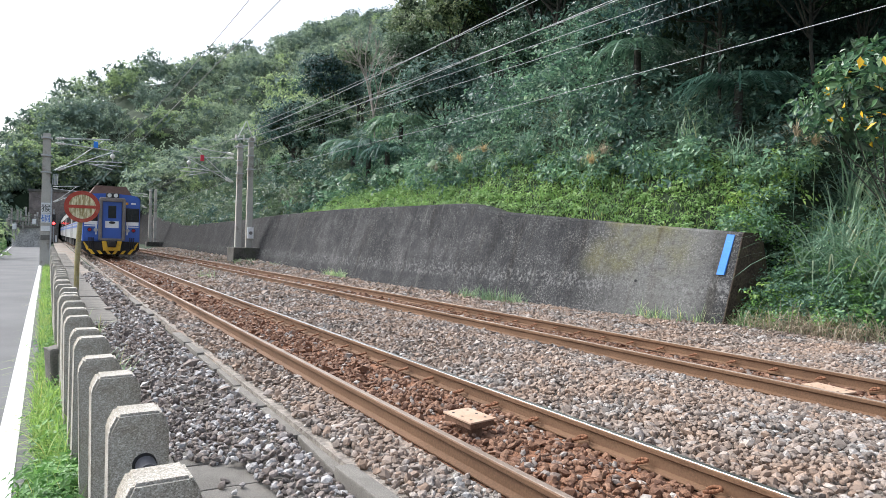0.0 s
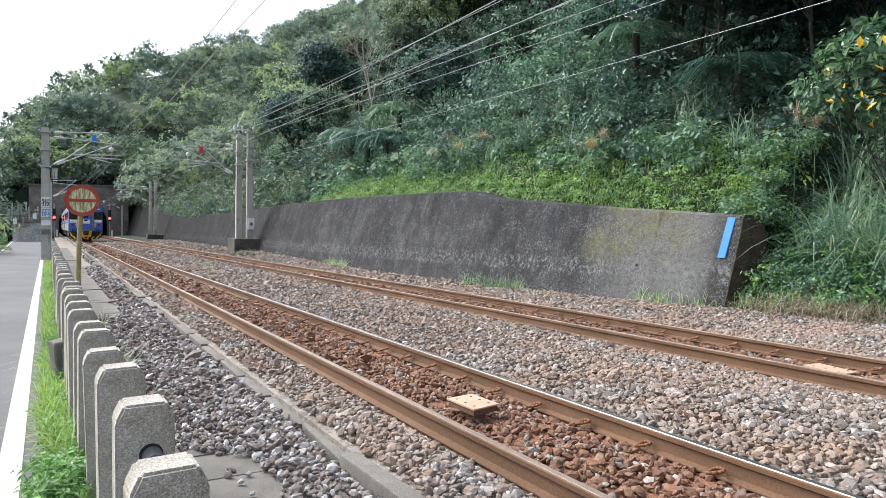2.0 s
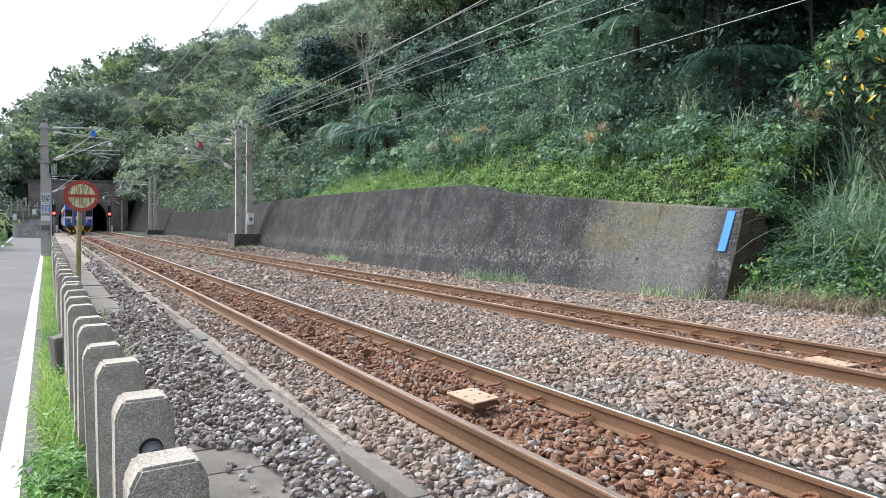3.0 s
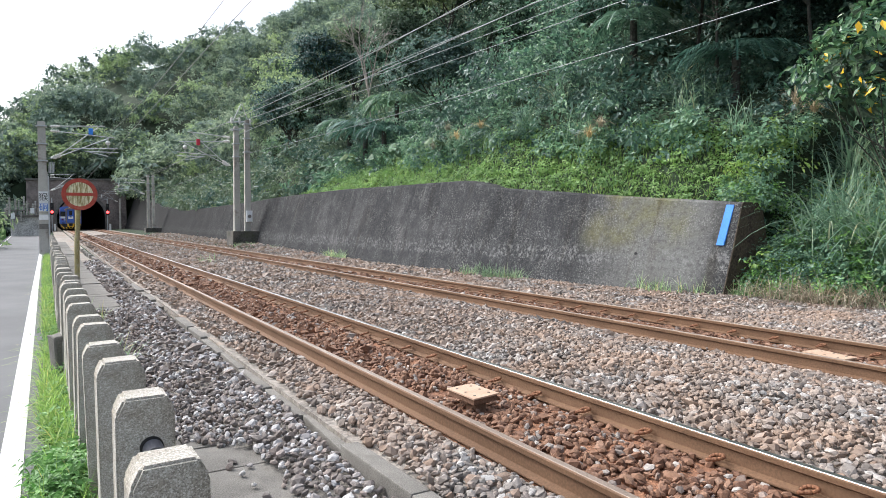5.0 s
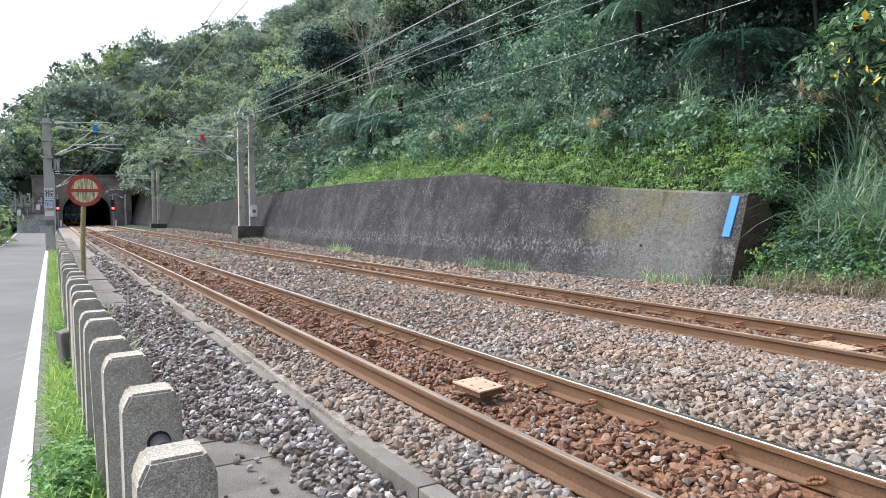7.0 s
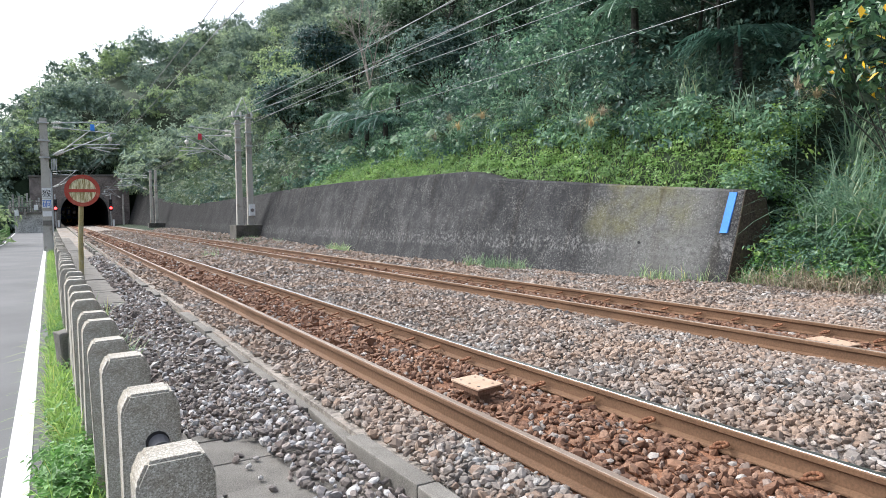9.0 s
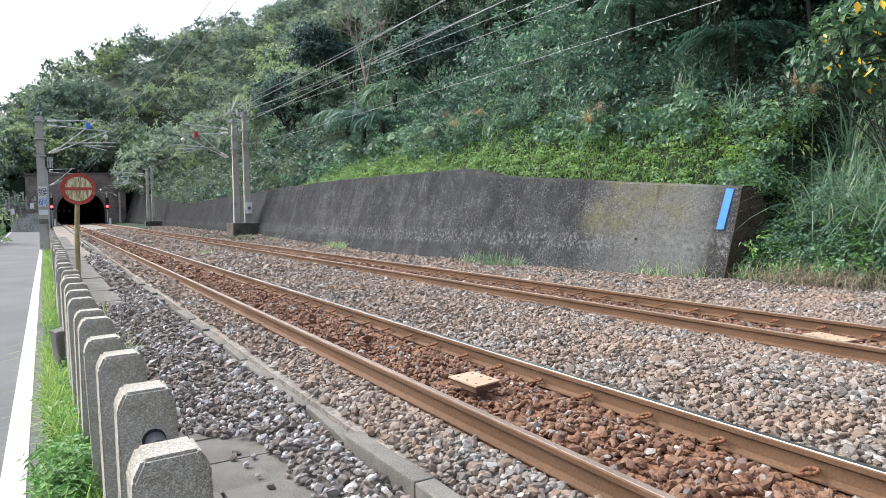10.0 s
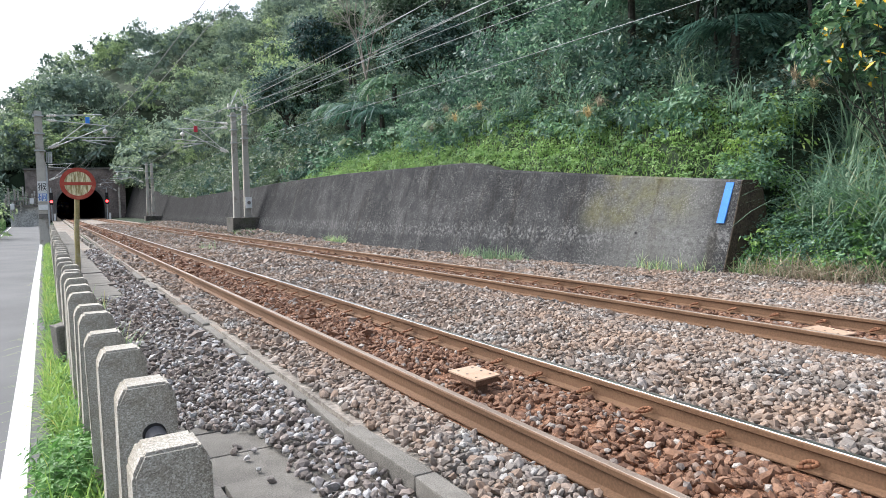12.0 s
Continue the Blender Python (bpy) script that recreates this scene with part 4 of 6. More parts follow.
def turns(n, tilt=None):
    """n random rotations; with tilt they mostly stay flat."""
    a = rng.uniform(0, 2 * np.pi, n)
    b = rng.uniform(-np.pi, np.pi, n) if tilt is None else rng.normal(0, tilt, n)
    c = rng.uniform(-np.pi, np.pi, n) if tilt is None else rng.normal(0, tilt, n)
    ca, sa, cb, sb, cc, sc = np.cos(a), np.sin(a), np.cos(b), np.sin(b), np.cos(c), np.sin(c)
    o, z = np.ones(n), np.zeros(n)
    rz = np.stack([np.stack([ca, -sa, z], -1), np.stack([sa, ca, z], -1), np.stack([z, z, o], -1)], 1)
    rx = np.stack([np.stack([o, z, z], -1), np.stack([z, cb, -sb], -1), np.stack([z, sb, cb], -1)], 1)
    ry = np.stack([np.stack([cc, z, sc], -1), np.stack([z, o, z], -1), np.stack([-sc, z, cc], -1)], 1)
    return rz @ rx @ ry


def stones(name, spots, size, material, label, shape=None, rough=0.15):
    """Angular stones at spots, of about that size, as one heap."""
    base, f = shape or ico()
    n = len(spots)
    s = size * rng.lognormal(0, 0.28, n)[:, None] * np.array([1.0, 0.78, 0.56]) * rng.uniform(0.8, 1.2, (n, 3))
    v = base[None] * (1 + rng.normal(0, rough, (n, len(base), 1))) * s[:, None, :]
    v = np.einsum("nij,nkj->nki", turns(n, 0.55), v) + spots[:, None, :]
    faces = (f[None] + (np.arange(n) * len(base))[:, None, None]).reshape(-1, 3)
    ob = new(name, np_mesh(name, v.reshape(-1, 3), faces, material))
    return tagged(ob, label, "ballast", kind="stuff")


def scatter(x0, x1, y0, y1, step, z, lift=0.02):
    """Spots on a loose grid between two lines along y."""
    out = []
    for y in np.arange(y0, y1, step):
        a, b = float(x0(y)), float(x1(y))
        k = max(int((b - a) / step), 1)
        xs = a + (np.arange(k) + 0.5) * (b - a) / k
        out.append(np.stack([xs, np.full(k, y), np.zeros(k)], -1))
    p = np.concatenate(out)
    p[:, :2] += rng.uniform(-0.45, 0.45, (len(p), 2)) * step
    # only what the eye can reach beside the road
    p = p[(p[:, 1] > 0.4 * p[:, 0] - 0.6)]
    p[:, 2] = z(p[:, 0], p[:, 1]) + rng.normal(0, lift, len(p))
    return p


def bed_z(x, y):
    mid = 0.085 * np.exp(-((x - 5.0) / 0.95) ** 2)
    d1, d2 = np.abs(np.abs(x - track_one(y)) - 0.566), np.abs(np.abs(x - track_two(y)) - 0.566)
    near_rail = np.minimum(d1, d2)
    return -0.175 + mid + 0.03 * np.clip(near_rail / 0.4, 0, 1) + 0.012 * fbm(x, y, 1.5) + np.where(x > 8.6, np.interp(y, [22, 36, 60], [0, 0.2, 0.2]) * np.clip((x - 8.6) / 0.6, 0, 1), 0)


def build_ballast():
    cut = lambda line, side, off: (lambda y: line(y) + side * 0.566 + off)
    for y0, y1, step, size, shape in ((0.6, 6.5, 0.047, 0.031, ico()), (6.5, 15, 0.062, 0.041, octa()), (15, 34, 0.1, 0.062, octa()), (34, 75, 0.22, 0.085, octa())):
        mid = lambda y: y * 0 + 5.0
        wall = lambda y: float(wall_x(max(y, 8.6))) - 0.02 + (1.0 if y < 8.6 else 0)
        grey = np.concatenate([
            scatter(lambda y: 1.79, cut(track_one, -1, -0.06), y0, y1, step, bed_z, size * 0.3),
            scatter(cut(track_one, 1, 0.06), cut(track_two, -1, -0.06), y0, y1, step, bed_z, size * 0.3),
            scatter(cut(track_two, 1, 0.06), wall, y0, y1, step, bed_z, size * 0.3)])
        stones("ballast", grey, size, M["stone_grey"], "mixed grey, cream and brown crushed stone ballast", shape)
        rust = np.concatenate([
            scatter(cut(track_one, -1, 0.06), cut(track_one, 1, -0.06), y0, y1, step, lambda x, y: bed_z(x, y) - 0.004, size * 0.3),
            scatter(cut(track_two, -1, 0.06), cut(track_two, 1, -0.06), y0, y1, step, lambda x, y: bed_z(x, y) - 0.004, size * 0.3)])
        # sleepers lie bare along their middles
        on = np.abs((rust[:, 1] - 0.30) / 0.58 - np.round((rust[:, 1] - 0.30) / 0.58)) * 0.58 < 0.085
        rust = rust[~(on & (np.abs(rust[:, 0] - np.where(rust[:, 0] > 5, track_two(rust[:, 1]), track_one(rust[:, 1])) - 0.12) < 0.36) & (rng.random(len(rust)) < 0.55))]
        stones("ballast", rust, size, M["stone_rust"], "rust-stained crushed stone between the rails", shape)
        if y0 > 30:
            continue
        dark = scatter(lambda y: 1.12 - 0.003 * (y - 13) if y > 13.4 else 0.42 if y > 6 else np.interp(y, [0, 4.7, 5.4], [1.3, 1.2, 0.45]), lambda y: 1.63, y0, min(y1, 30), step * 1.0, lambda x, y: -0.275 + 0.025 * fbm(x, y, 0.9) + np.interp(x, [1.1, 1.5, 1.62], [0, 0.065, 0.05]) , size * 0.4)
        if y0 < 1:
            loose = np.stack([rng.uniform(0.95, 1.3, 26), rng.uniform(2.6, 5.0, 26), np.full(26, -0.275)], -1)
            dark = np.concatenate([dark, loose])
        stones("ballast", dark, size * 0.95, M["stone_dark"], "dark grey crushed stone beside the track", shape)


# ---- leaves, blades, trees ----
def unit(v):
    return v / np.maximum(np.linalg.norm(v, axis=-1, keepdims=True), 1e-9)


def leaf_quads(spot, along, face, length, width):
    """Leaf blades as four-cornered sheets, with a droop at the tip."""
    side = unit(np.cross(along, face))
    up = unit(np.cross(side, along))
    length, width = np.asarray(length)[:, None], np.asarray(width)[:, None]
    mid = spot + along * length * 0.42 + up * length * 0.05
    tip = spot + along * length - up * length * 0.08
    v = np.stack([spot, mid + side * width / 2, tip, mid - side * width / 2], 1)
    return v.reshape(-1, 3), np.arange(len(spot) * 4).reshape(-1, 4)


def crown_leaves(lobes, count, leaf, up_bias=0.35, spread=0.2, hang=0.35):
    """Leaves in small sprays over the outsides of a set of lobes (x, y, z, rx, ry, rz)."""
    lobes = np.asarray(lobes, float)
    area = lobes[:, 3] * lobes[:, 5]
    sprays = max(count // 12, 1)
    pick = rng.choice(len(lobes), sprays, p=area / area.sum())
    d = unit(rng.normal(size=(sprays, 3)))
    d[:, 2] = np.where(d[:, 2] < -0.7, -d[:, 2], d[:, 2])
    c = lobes[pick, :3] + d * lobes[pick, 3:] * rng.uniform(0.6, 1.12, (sprays, 1)) ** 0.7
    n = sprays * 12
    c, d = np.repeat(c, 12, 0), np.repeat(d, 12, 0)
    p = c + rng.normal(0, spread, (n, 3)) * np.array([1, 1, 0.6])
    face = unit(d * 0.8 + rng.normal(0, 0.38, (n, 3)) + np.array([0, 0, up_bias]))
    along = rng.normal(size=(n, 3)) * 0.7 + d * 0.6 - np.array([0, 0, hang])
    along = unit(along - face * (along * face).sum(-1, keepdims=True))
    ln = leaf * rng.uniform(0.6, 1.35, n)
    return leaf_quads(p, along, face, ln, ln * rng.uniform(0.38, 0.58, n))


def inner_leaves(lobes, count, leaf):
    """Large leaves deep in a crown, coloured as its shade, closing the view through."""
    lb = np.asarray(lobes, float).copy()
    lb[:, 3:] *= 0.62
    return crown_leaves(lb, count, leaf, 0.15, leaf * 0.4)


def blades(spots, height, width, lean, bend=0.5, segs=3):
    """Grass blades: bent strips that rise from spots and hang over."""
    n = len(spots)
    a = rng.uniform(0, 2 * np.pi, n)
    out = np.stack([np.cos(a), np.sin(a), np.zeros(n)], -1)
    side = np.stack([-np.sin(a), np.cos(a), np.zeros(n)], -1)
    h = height * rng.uniform(0.5, 1.3, n)
    le = lean * rng.uniform(0.2, 1.4, n)
    rows = []
    for k in range(segs + 1):
        u = k / segs
        c = spots + out * (h * le * u ** 1.7)[:, None] + np.array([0, 0, 1.0]) * (h * (u - bend * le * u ** 2.4))[:, None]
        w = width * (1 - u) ** 0.7 * 0.5 + 0.0004
        rows += [c - side * w, c + side * w]
    v = np.stack(rows, 1)
    m = 2 * (segs + 1)
    q = np.array([(2 * k, 2 * k + 1, 2 * k + 3, 2 * k + 2) for k in range(segs)])
    f = (q[None] + (np.arange(n) * m)[:, None, None]).reshape(-1, 4)
    return v.reshape(-1, 3), f


def joined(name, pieces, material, label="", category="", kind="stuff", inner=(), inner_shade="inner_shade"):
    """One object of many pieces; inner holds the shade-coloured leaves behind the outer ones."""
    vs, fs, k = [], [], 0
    for v, f in list(pieces) + list(inner):
        vs.append(v)
        fs.append(f + k)
        k += len(v)
    me = np_mesh(name, np.concatenate(vs), np.concatenate(fs), material)
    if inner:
        me.materials.append(M[inner_shade])
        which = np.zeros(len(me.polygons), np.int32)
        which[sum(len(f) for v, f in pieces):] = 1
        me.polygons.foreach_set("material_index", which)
    ob = new(name, me)
    return tagged(ob, label, category, kind=kind) if label else ob


# dark crown insides: the shade between the boughs put into colour
M["inner_shade"] = surface("inner_shade", (0.022, 0.04, 0.026), (0.07, 0.105, 0.06), 1.5, 9.0, 0.95, bump=0.8, depth=0.08)
# paler copy for the far crowns, with distance haze put into the colour
M["inner_shade_hazed"] = surface("inner_shade_hazed", (0.12, 0.17, 0.14), (0.23, 0.3, 0.24), 0.8, 5.0, 0.95, bump=0.8, depth=0.1)
M["leaf_wood"] = leafy("leaf_wood", [(0.0, (0.044, 0.092, 0.095)), (0.4, (0.083, 0.160, 0.154)), (0.8, (0.137, 0.223, 0.200)), (1.0, (0.215, 0.301, 0.271))], 0.5, 0.38)
# far hill: haze put into the leaf colour, so paler than leaf_wood
M["leaf_hazed"] = leafy("leaf_hazed", [(0.0, (0.130, 0.192, 0.182)), (0.5, (0.200, 0.286, 0.270)), (1.0, (0.303, 0.384, 0.365))], 0.7, 0.4, 0.05)
M["leaf_gloss"] = leafy("leaf_gloss", [(0.0, (0.028, 0.082, 0.065)), (0.5, (0.060, 0.141, 0.102)), (0.945, (0.102, 0.194, 0.131)), (0.955, (0.62, 0.42, 0.03)), (1.0, (0.72, 0.47, 0.04))], 0.28, 0.28)
M["leaf_shrub"] = leafy("leaf_shrub", [(0.0, (0.060, 0.136, 0.121)), (0.5, (0.126, 0.244, 0.194)), (0.9, (0.203, 0.347, 0.265)), (1.0, (0.295, 0.402, 0.345))], 0.45, 0.38, 0.5)
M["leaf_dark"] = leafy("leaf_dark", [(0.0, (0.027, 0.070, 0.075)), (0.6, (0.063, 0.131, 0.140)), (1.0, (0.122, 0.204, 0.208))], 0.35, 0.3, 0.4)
M["leaf_lime"] = leafy("leaf_lime", [(0.0, (0.143, 0.256, 0.096)), (0.6, (0.235, 0.395, 0.144)), (1.0, (0.348, 0.491, 0.223))], 0.5, 0.42, 0.6)
M["grass_bright"] = leafy("grass_bright", [(0.0, (0.130, 0.242, 0.072)), (0.5, (0.233, 0.398, 0.123)), (0.9, (0.335, 0.485, 0.189)), (1.0, (0.45, 0.45, 0.2))], 0.5, 0.45)
M["weed_bright"] = leafy("weed_bright", [(0.0, (0.13, 0.27, 0.07)), (0.5, (0.23, 0.42, 0.12)), (1.0, (0.36, 0.54, 0.2))], 0.5, 0.4, 2.0)
M["grass_tall"] = leafy("grass_tall", [(0.0, (0.13, 0.235, 0.175)), (0.6, (0.235, 0.365, 0.285)), (0.9, (0.35, 0.47, 0.38)), (1.0, (0.46, 0.42, 0.29))], 0.45, 0.4)
M["straw"] = leafy("straw", [(0.0, (0.28, 0.22, 0.17)), (1.0, (0.58, 0.5, 0.42))], 0.8, 0.3)
M["frond"] = leafy("frond", [(0.0, (0.044, 0.112, 0.097)), (0.6, (0.107, 0.204, 0.176)), (1.0, (0.195, 0.316, 0.273))], 0.32, 0.3)


def lobe_set(r, h, k, flat=0.85):
    """A heap of rounded boughs: lobes over the shell of a crown r wide about height h, and one within."""
    out = [(0, 0, h, r * 0.8, r * 0.8, r * 0.8 * flat)]
    for i in range(k):
        a, w = rng.uniform(0, 2 * np.pi), rng.uniform(-0.45, 1.0)
        q = math.sqrt(1 - w * w) * rng.uniform(0.85, 1.1)
        s = r * rng.uniform(0.22, 0.4)
        out.append((math.cos(a) * r * 0.74 * q, math.sin(a) * r * 0.74 * q, h + w * 0.74 * r * flat, s, s, s * rng.uniform(0.6, 0.85)))
    return out


def tree_kind(r, h, leaves, leaf, material, lobes=22, stout=1.0, inside=480):
    """A tree: tapered trunk with limbs that reach into a crown of leaf sprays."""
    tree = new("tree")
    lb = lobe_set(r, h, lobes)
    bm = bmesh.new()
    bend = Vector((rng.normal(0, 0.25), rng.normal(0, 0.25), 0))
    a, b, c = Vector((0, 0, -0.8)), Vector((0, 0, h * 0.35)) + bend, Vector((0, 0, h * 0.8)) + bend * 0.4
    rod(bm, a, b, (0.055 * r + 0.05) * stout, (0.04 * r + 0.04) * stout, 8)
    rod(bm, b, c, (0.04 * r + 0.04) * stout, 0.03, 7)
    for x, y, z, *_ in lb[1:10]:
        s = b.lerp(c, rng.uniform(0.0, 0.7))
        e = Vector((x, y, z))
        m = s.lerp(e, 0.5) + Vector((0, 0, -0.08 * r))
        rod(bm, s, m, (0.018 * r + 0.015) * min(stout + 0.15, 1), (0.012 * r + 0.01) * min(stout + 0.15, 1), 6)
        rod(bm, m, e, (0.012 * r + 0.01) * min(stout + 0.15, 1), 0.006, 5)
    part("trunk", bm, M["bark"], tree)
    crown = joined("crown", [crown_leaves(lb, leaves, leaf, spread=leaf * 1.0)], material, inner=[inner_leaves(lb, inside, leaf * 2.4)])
    crown.parent = tree
    return tree


def build_woods():
    kinds = [tree_kind(2.9, 4.6, 6600, 0.24, M["leaf_wood"], 24), tree_kind(2.2, 5.2, 5600, 0.2, M["leaf_dark"], 20), tree_kind(3.4, 5.0, 7000, 0.27, M["leaf_wood"], 28), tree_kind(2.0, 3.2, 4800, 0.17, M["leaf_shrub"], 18), tree_kind(2.6, 5.2, 6000, 0.23, M["leaf_olive"], 22)]
    labels = ["broad green tree on the wooded slope", "tall narrow dark green tree on the wooded slope", "spreading green tree on the wooded slope", "small bright green tree on the wooded slope", "dense olive green tree on the wooded slope"]
    for k, t in zip(labels, kinds):
        tagged(t, k, "tree", "trees on the slope behind the wall")
    used = set()
    far = []
    for gy in np.arange(-8, 330, 4.6):
        for gx in np.arange(-60, 150, 4.6):
            y, x = gy + rng.uniform(-2, 2), gx + rng.uniform(-2, 2)
            foot = (wall_x(y) + 1.4 if 8.6 < y < PORTAL else 12.6) if y < PORTAL else -300
            d = x - foot if y < PORTAL else 50
            if d < 3.4 or (y > PORTAL and y < PORTAL + 4.5) or y < 0.36 * x - 6:
                continue
            r = math.hypot(x, y)
            if y < 0.30 * x - 3 or r > 330:
                continue
            z = float(floor_z(x, y))
            if (z - 1.3) / r > 0.41:
                continue
            if d < 27 and r < 62:
                i = int(rng.integers(0, 5)) if d > 7 else int(rng.choice([1, 3, 3, 0]))
                s = rng.uniform(0.7, 1.35) * (0.72 if d < 7 else 1.0)
                m = pose(x, y, z - 0.6, rng.normal(0, 5), rng.normal(0, 5), rng.uniform(0, 360))
                t = kinds[i] if i not in used else copy_thing(kinds[i], m)
                t.matrix_basis = m @ Matrix.Diagonal((s, s, s * rng.uniform(0.9, 1.2), 1))
                used.add(i)
            elif rng.random() < (0.75 if r < 110 else 0.36):
                far.append((x, y, z, r))
    # trees down to the portal and behind the structure at the road's end
    for k in range(60):
        x, y = rng.uniform(-16, 13), PORTAL + rng.uniform(2.5, 8.0)
        far.append((x, y, float(floor_z(x, y)) - 2.2, 140.0))
    for k in range(40):
        x, y = rng.uniform(-24, -6.5), rng.uniform(109, 129)
        far.append((x, y, float(floor_z(x, y)) + rng.uniform(-1, 3), 125.0))
    for k in range(30):
        x, y = rng.uniform(14.0, 19), rng.uniform(108, 131)
        far.append((x, y, float(floor_z(x, y)) - 2.2, 125.0))
    for x, y in ((-6.5, 52), (-7.5, 58), (-9, 66), (-6.8, 47)):
        far.append((x, y, float(floor_z(x, y)) - 2.6, 90.0))
    # what stands wholly behind nearer crowns is left out
    far.sort(key=lambda p: p[3])
    tallest, plan = {}, []
    for x, y, z, r in far:
        b = round(math.degrees(math.atan2(x, y)) / 1.5)
        e = (z + 7.0) / math.hypot(x, y)
        own = r in (140.0, 125.0, 90.0)
        if own or e > tallest.get(b, -1) - 0.012:
            plan.append((x, y, z, r))
        if not own:
            tallest[b] = max(tallest.get(b, -1), e)
    # distant woods, in coarser sprays the farther they stand
    def crowns(n, r, h, k, leaves, leaf):
        out = []
        for i in range(n):
            lb = lobe_set(r * rng.uniform(0.9, 1.1), h, k, rng.uniform(0.7, 1.0))
            leaf_part = crown_leaves(lb, leaves, leaf, 0.45, leaf * 0.6)
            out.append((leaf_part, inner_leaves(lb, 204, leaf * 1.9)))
        return out

    protos = crowns(6, 4.3, 3.6, 20, 1040, 0.46)
    near_protos = crowns(6, 3.3, 3.4, 20, 1400, 0.34)
    pieces, inner = {0: [], 1: [], 2: []}, {0: [], 1: [], 2: []}
    for x, y, z, r in plan:
        two = (near_protos if r < 105 else protos)[int(rng.integers(0, 6))]
        a, s, up = rng.uniform(0, 2 * np.pi), rng.uniform(0.7, 1.3), rng.uniform(0.85, 1.2)
        ca, sa = math.cos(a), math.sin(a)
        k = 2 if r == 90.0 else int(rng.choice([0, 1, 2], p=[0.45, 0.3, 0.25]))
        for (v, f), into in zip(two, (pieces, inner)):
            into[k].append((np.stack([v[:, 0] * ca - v[:, 1] * sa, v[:, 0] * sa + v[:, 1] * ca, v[:, 2] * up], -1) * s + (x, y, z), f))
    for k, name in enumerate(("leaf_hazed", "leaf_hazed_dark", "leaf_hazed_lime")):
        joined("woods", pieces[k], M[name], ("green woods covering the distant hill", "darker evergreen trees in the distant woods", "light yellow-green trees in the distant woods")[k], "woods", inner=inner[k], inner_shade="inner_shade_hazed")


M["leaf_olive"] = leafy("leaf_olive", [(0.0, (0.06, 0.1, 0.07)), (0.5, (0.12, 0.18, 0.115)), (1.0, (0.21, 0.27, 0.19))], 0.5, 0.3)
# these two far tones are lightened by painted haze as well
M["leaf_hazed_dark"] = leafy("leaf_hazed_dark", [(0.0, (0.099, 0.158, 0.149)), (0.5, (0.163, 0.236, 0.224)), (1.0, (0.244, 0.315, 0.299))], 0.7, 0.35, 0.05)
M["leaf_hazed_lime"] = leafy("leaf_hazed_lime", [(0.0, (0.139, 0.223, 0.180)), (0.5, (0.218, 0.327, 0.249)), (1.0, (0.305, 0.404, 0.359))], 0.7, 0.4, 0.05)


def slope_spots(n, d0, d1, y0, y1, power=1.0):
    """Spots on the slope between two distances above the wall's back edge."""
    y = rng.uniform(y0, y1, n)
    foot = np.where(y < 8.6, 12.2 + 0.05 * (8.6 - y), wall_x(np.maximum(y, 8.6)) + 0.32 * (wall_top(y) + 0.2) + 0.1)
    x = foot + d0 + (d1 - d0) * rng.random(n) ** power
    return np.stack([x, y, floor_z(x, y)], -1)


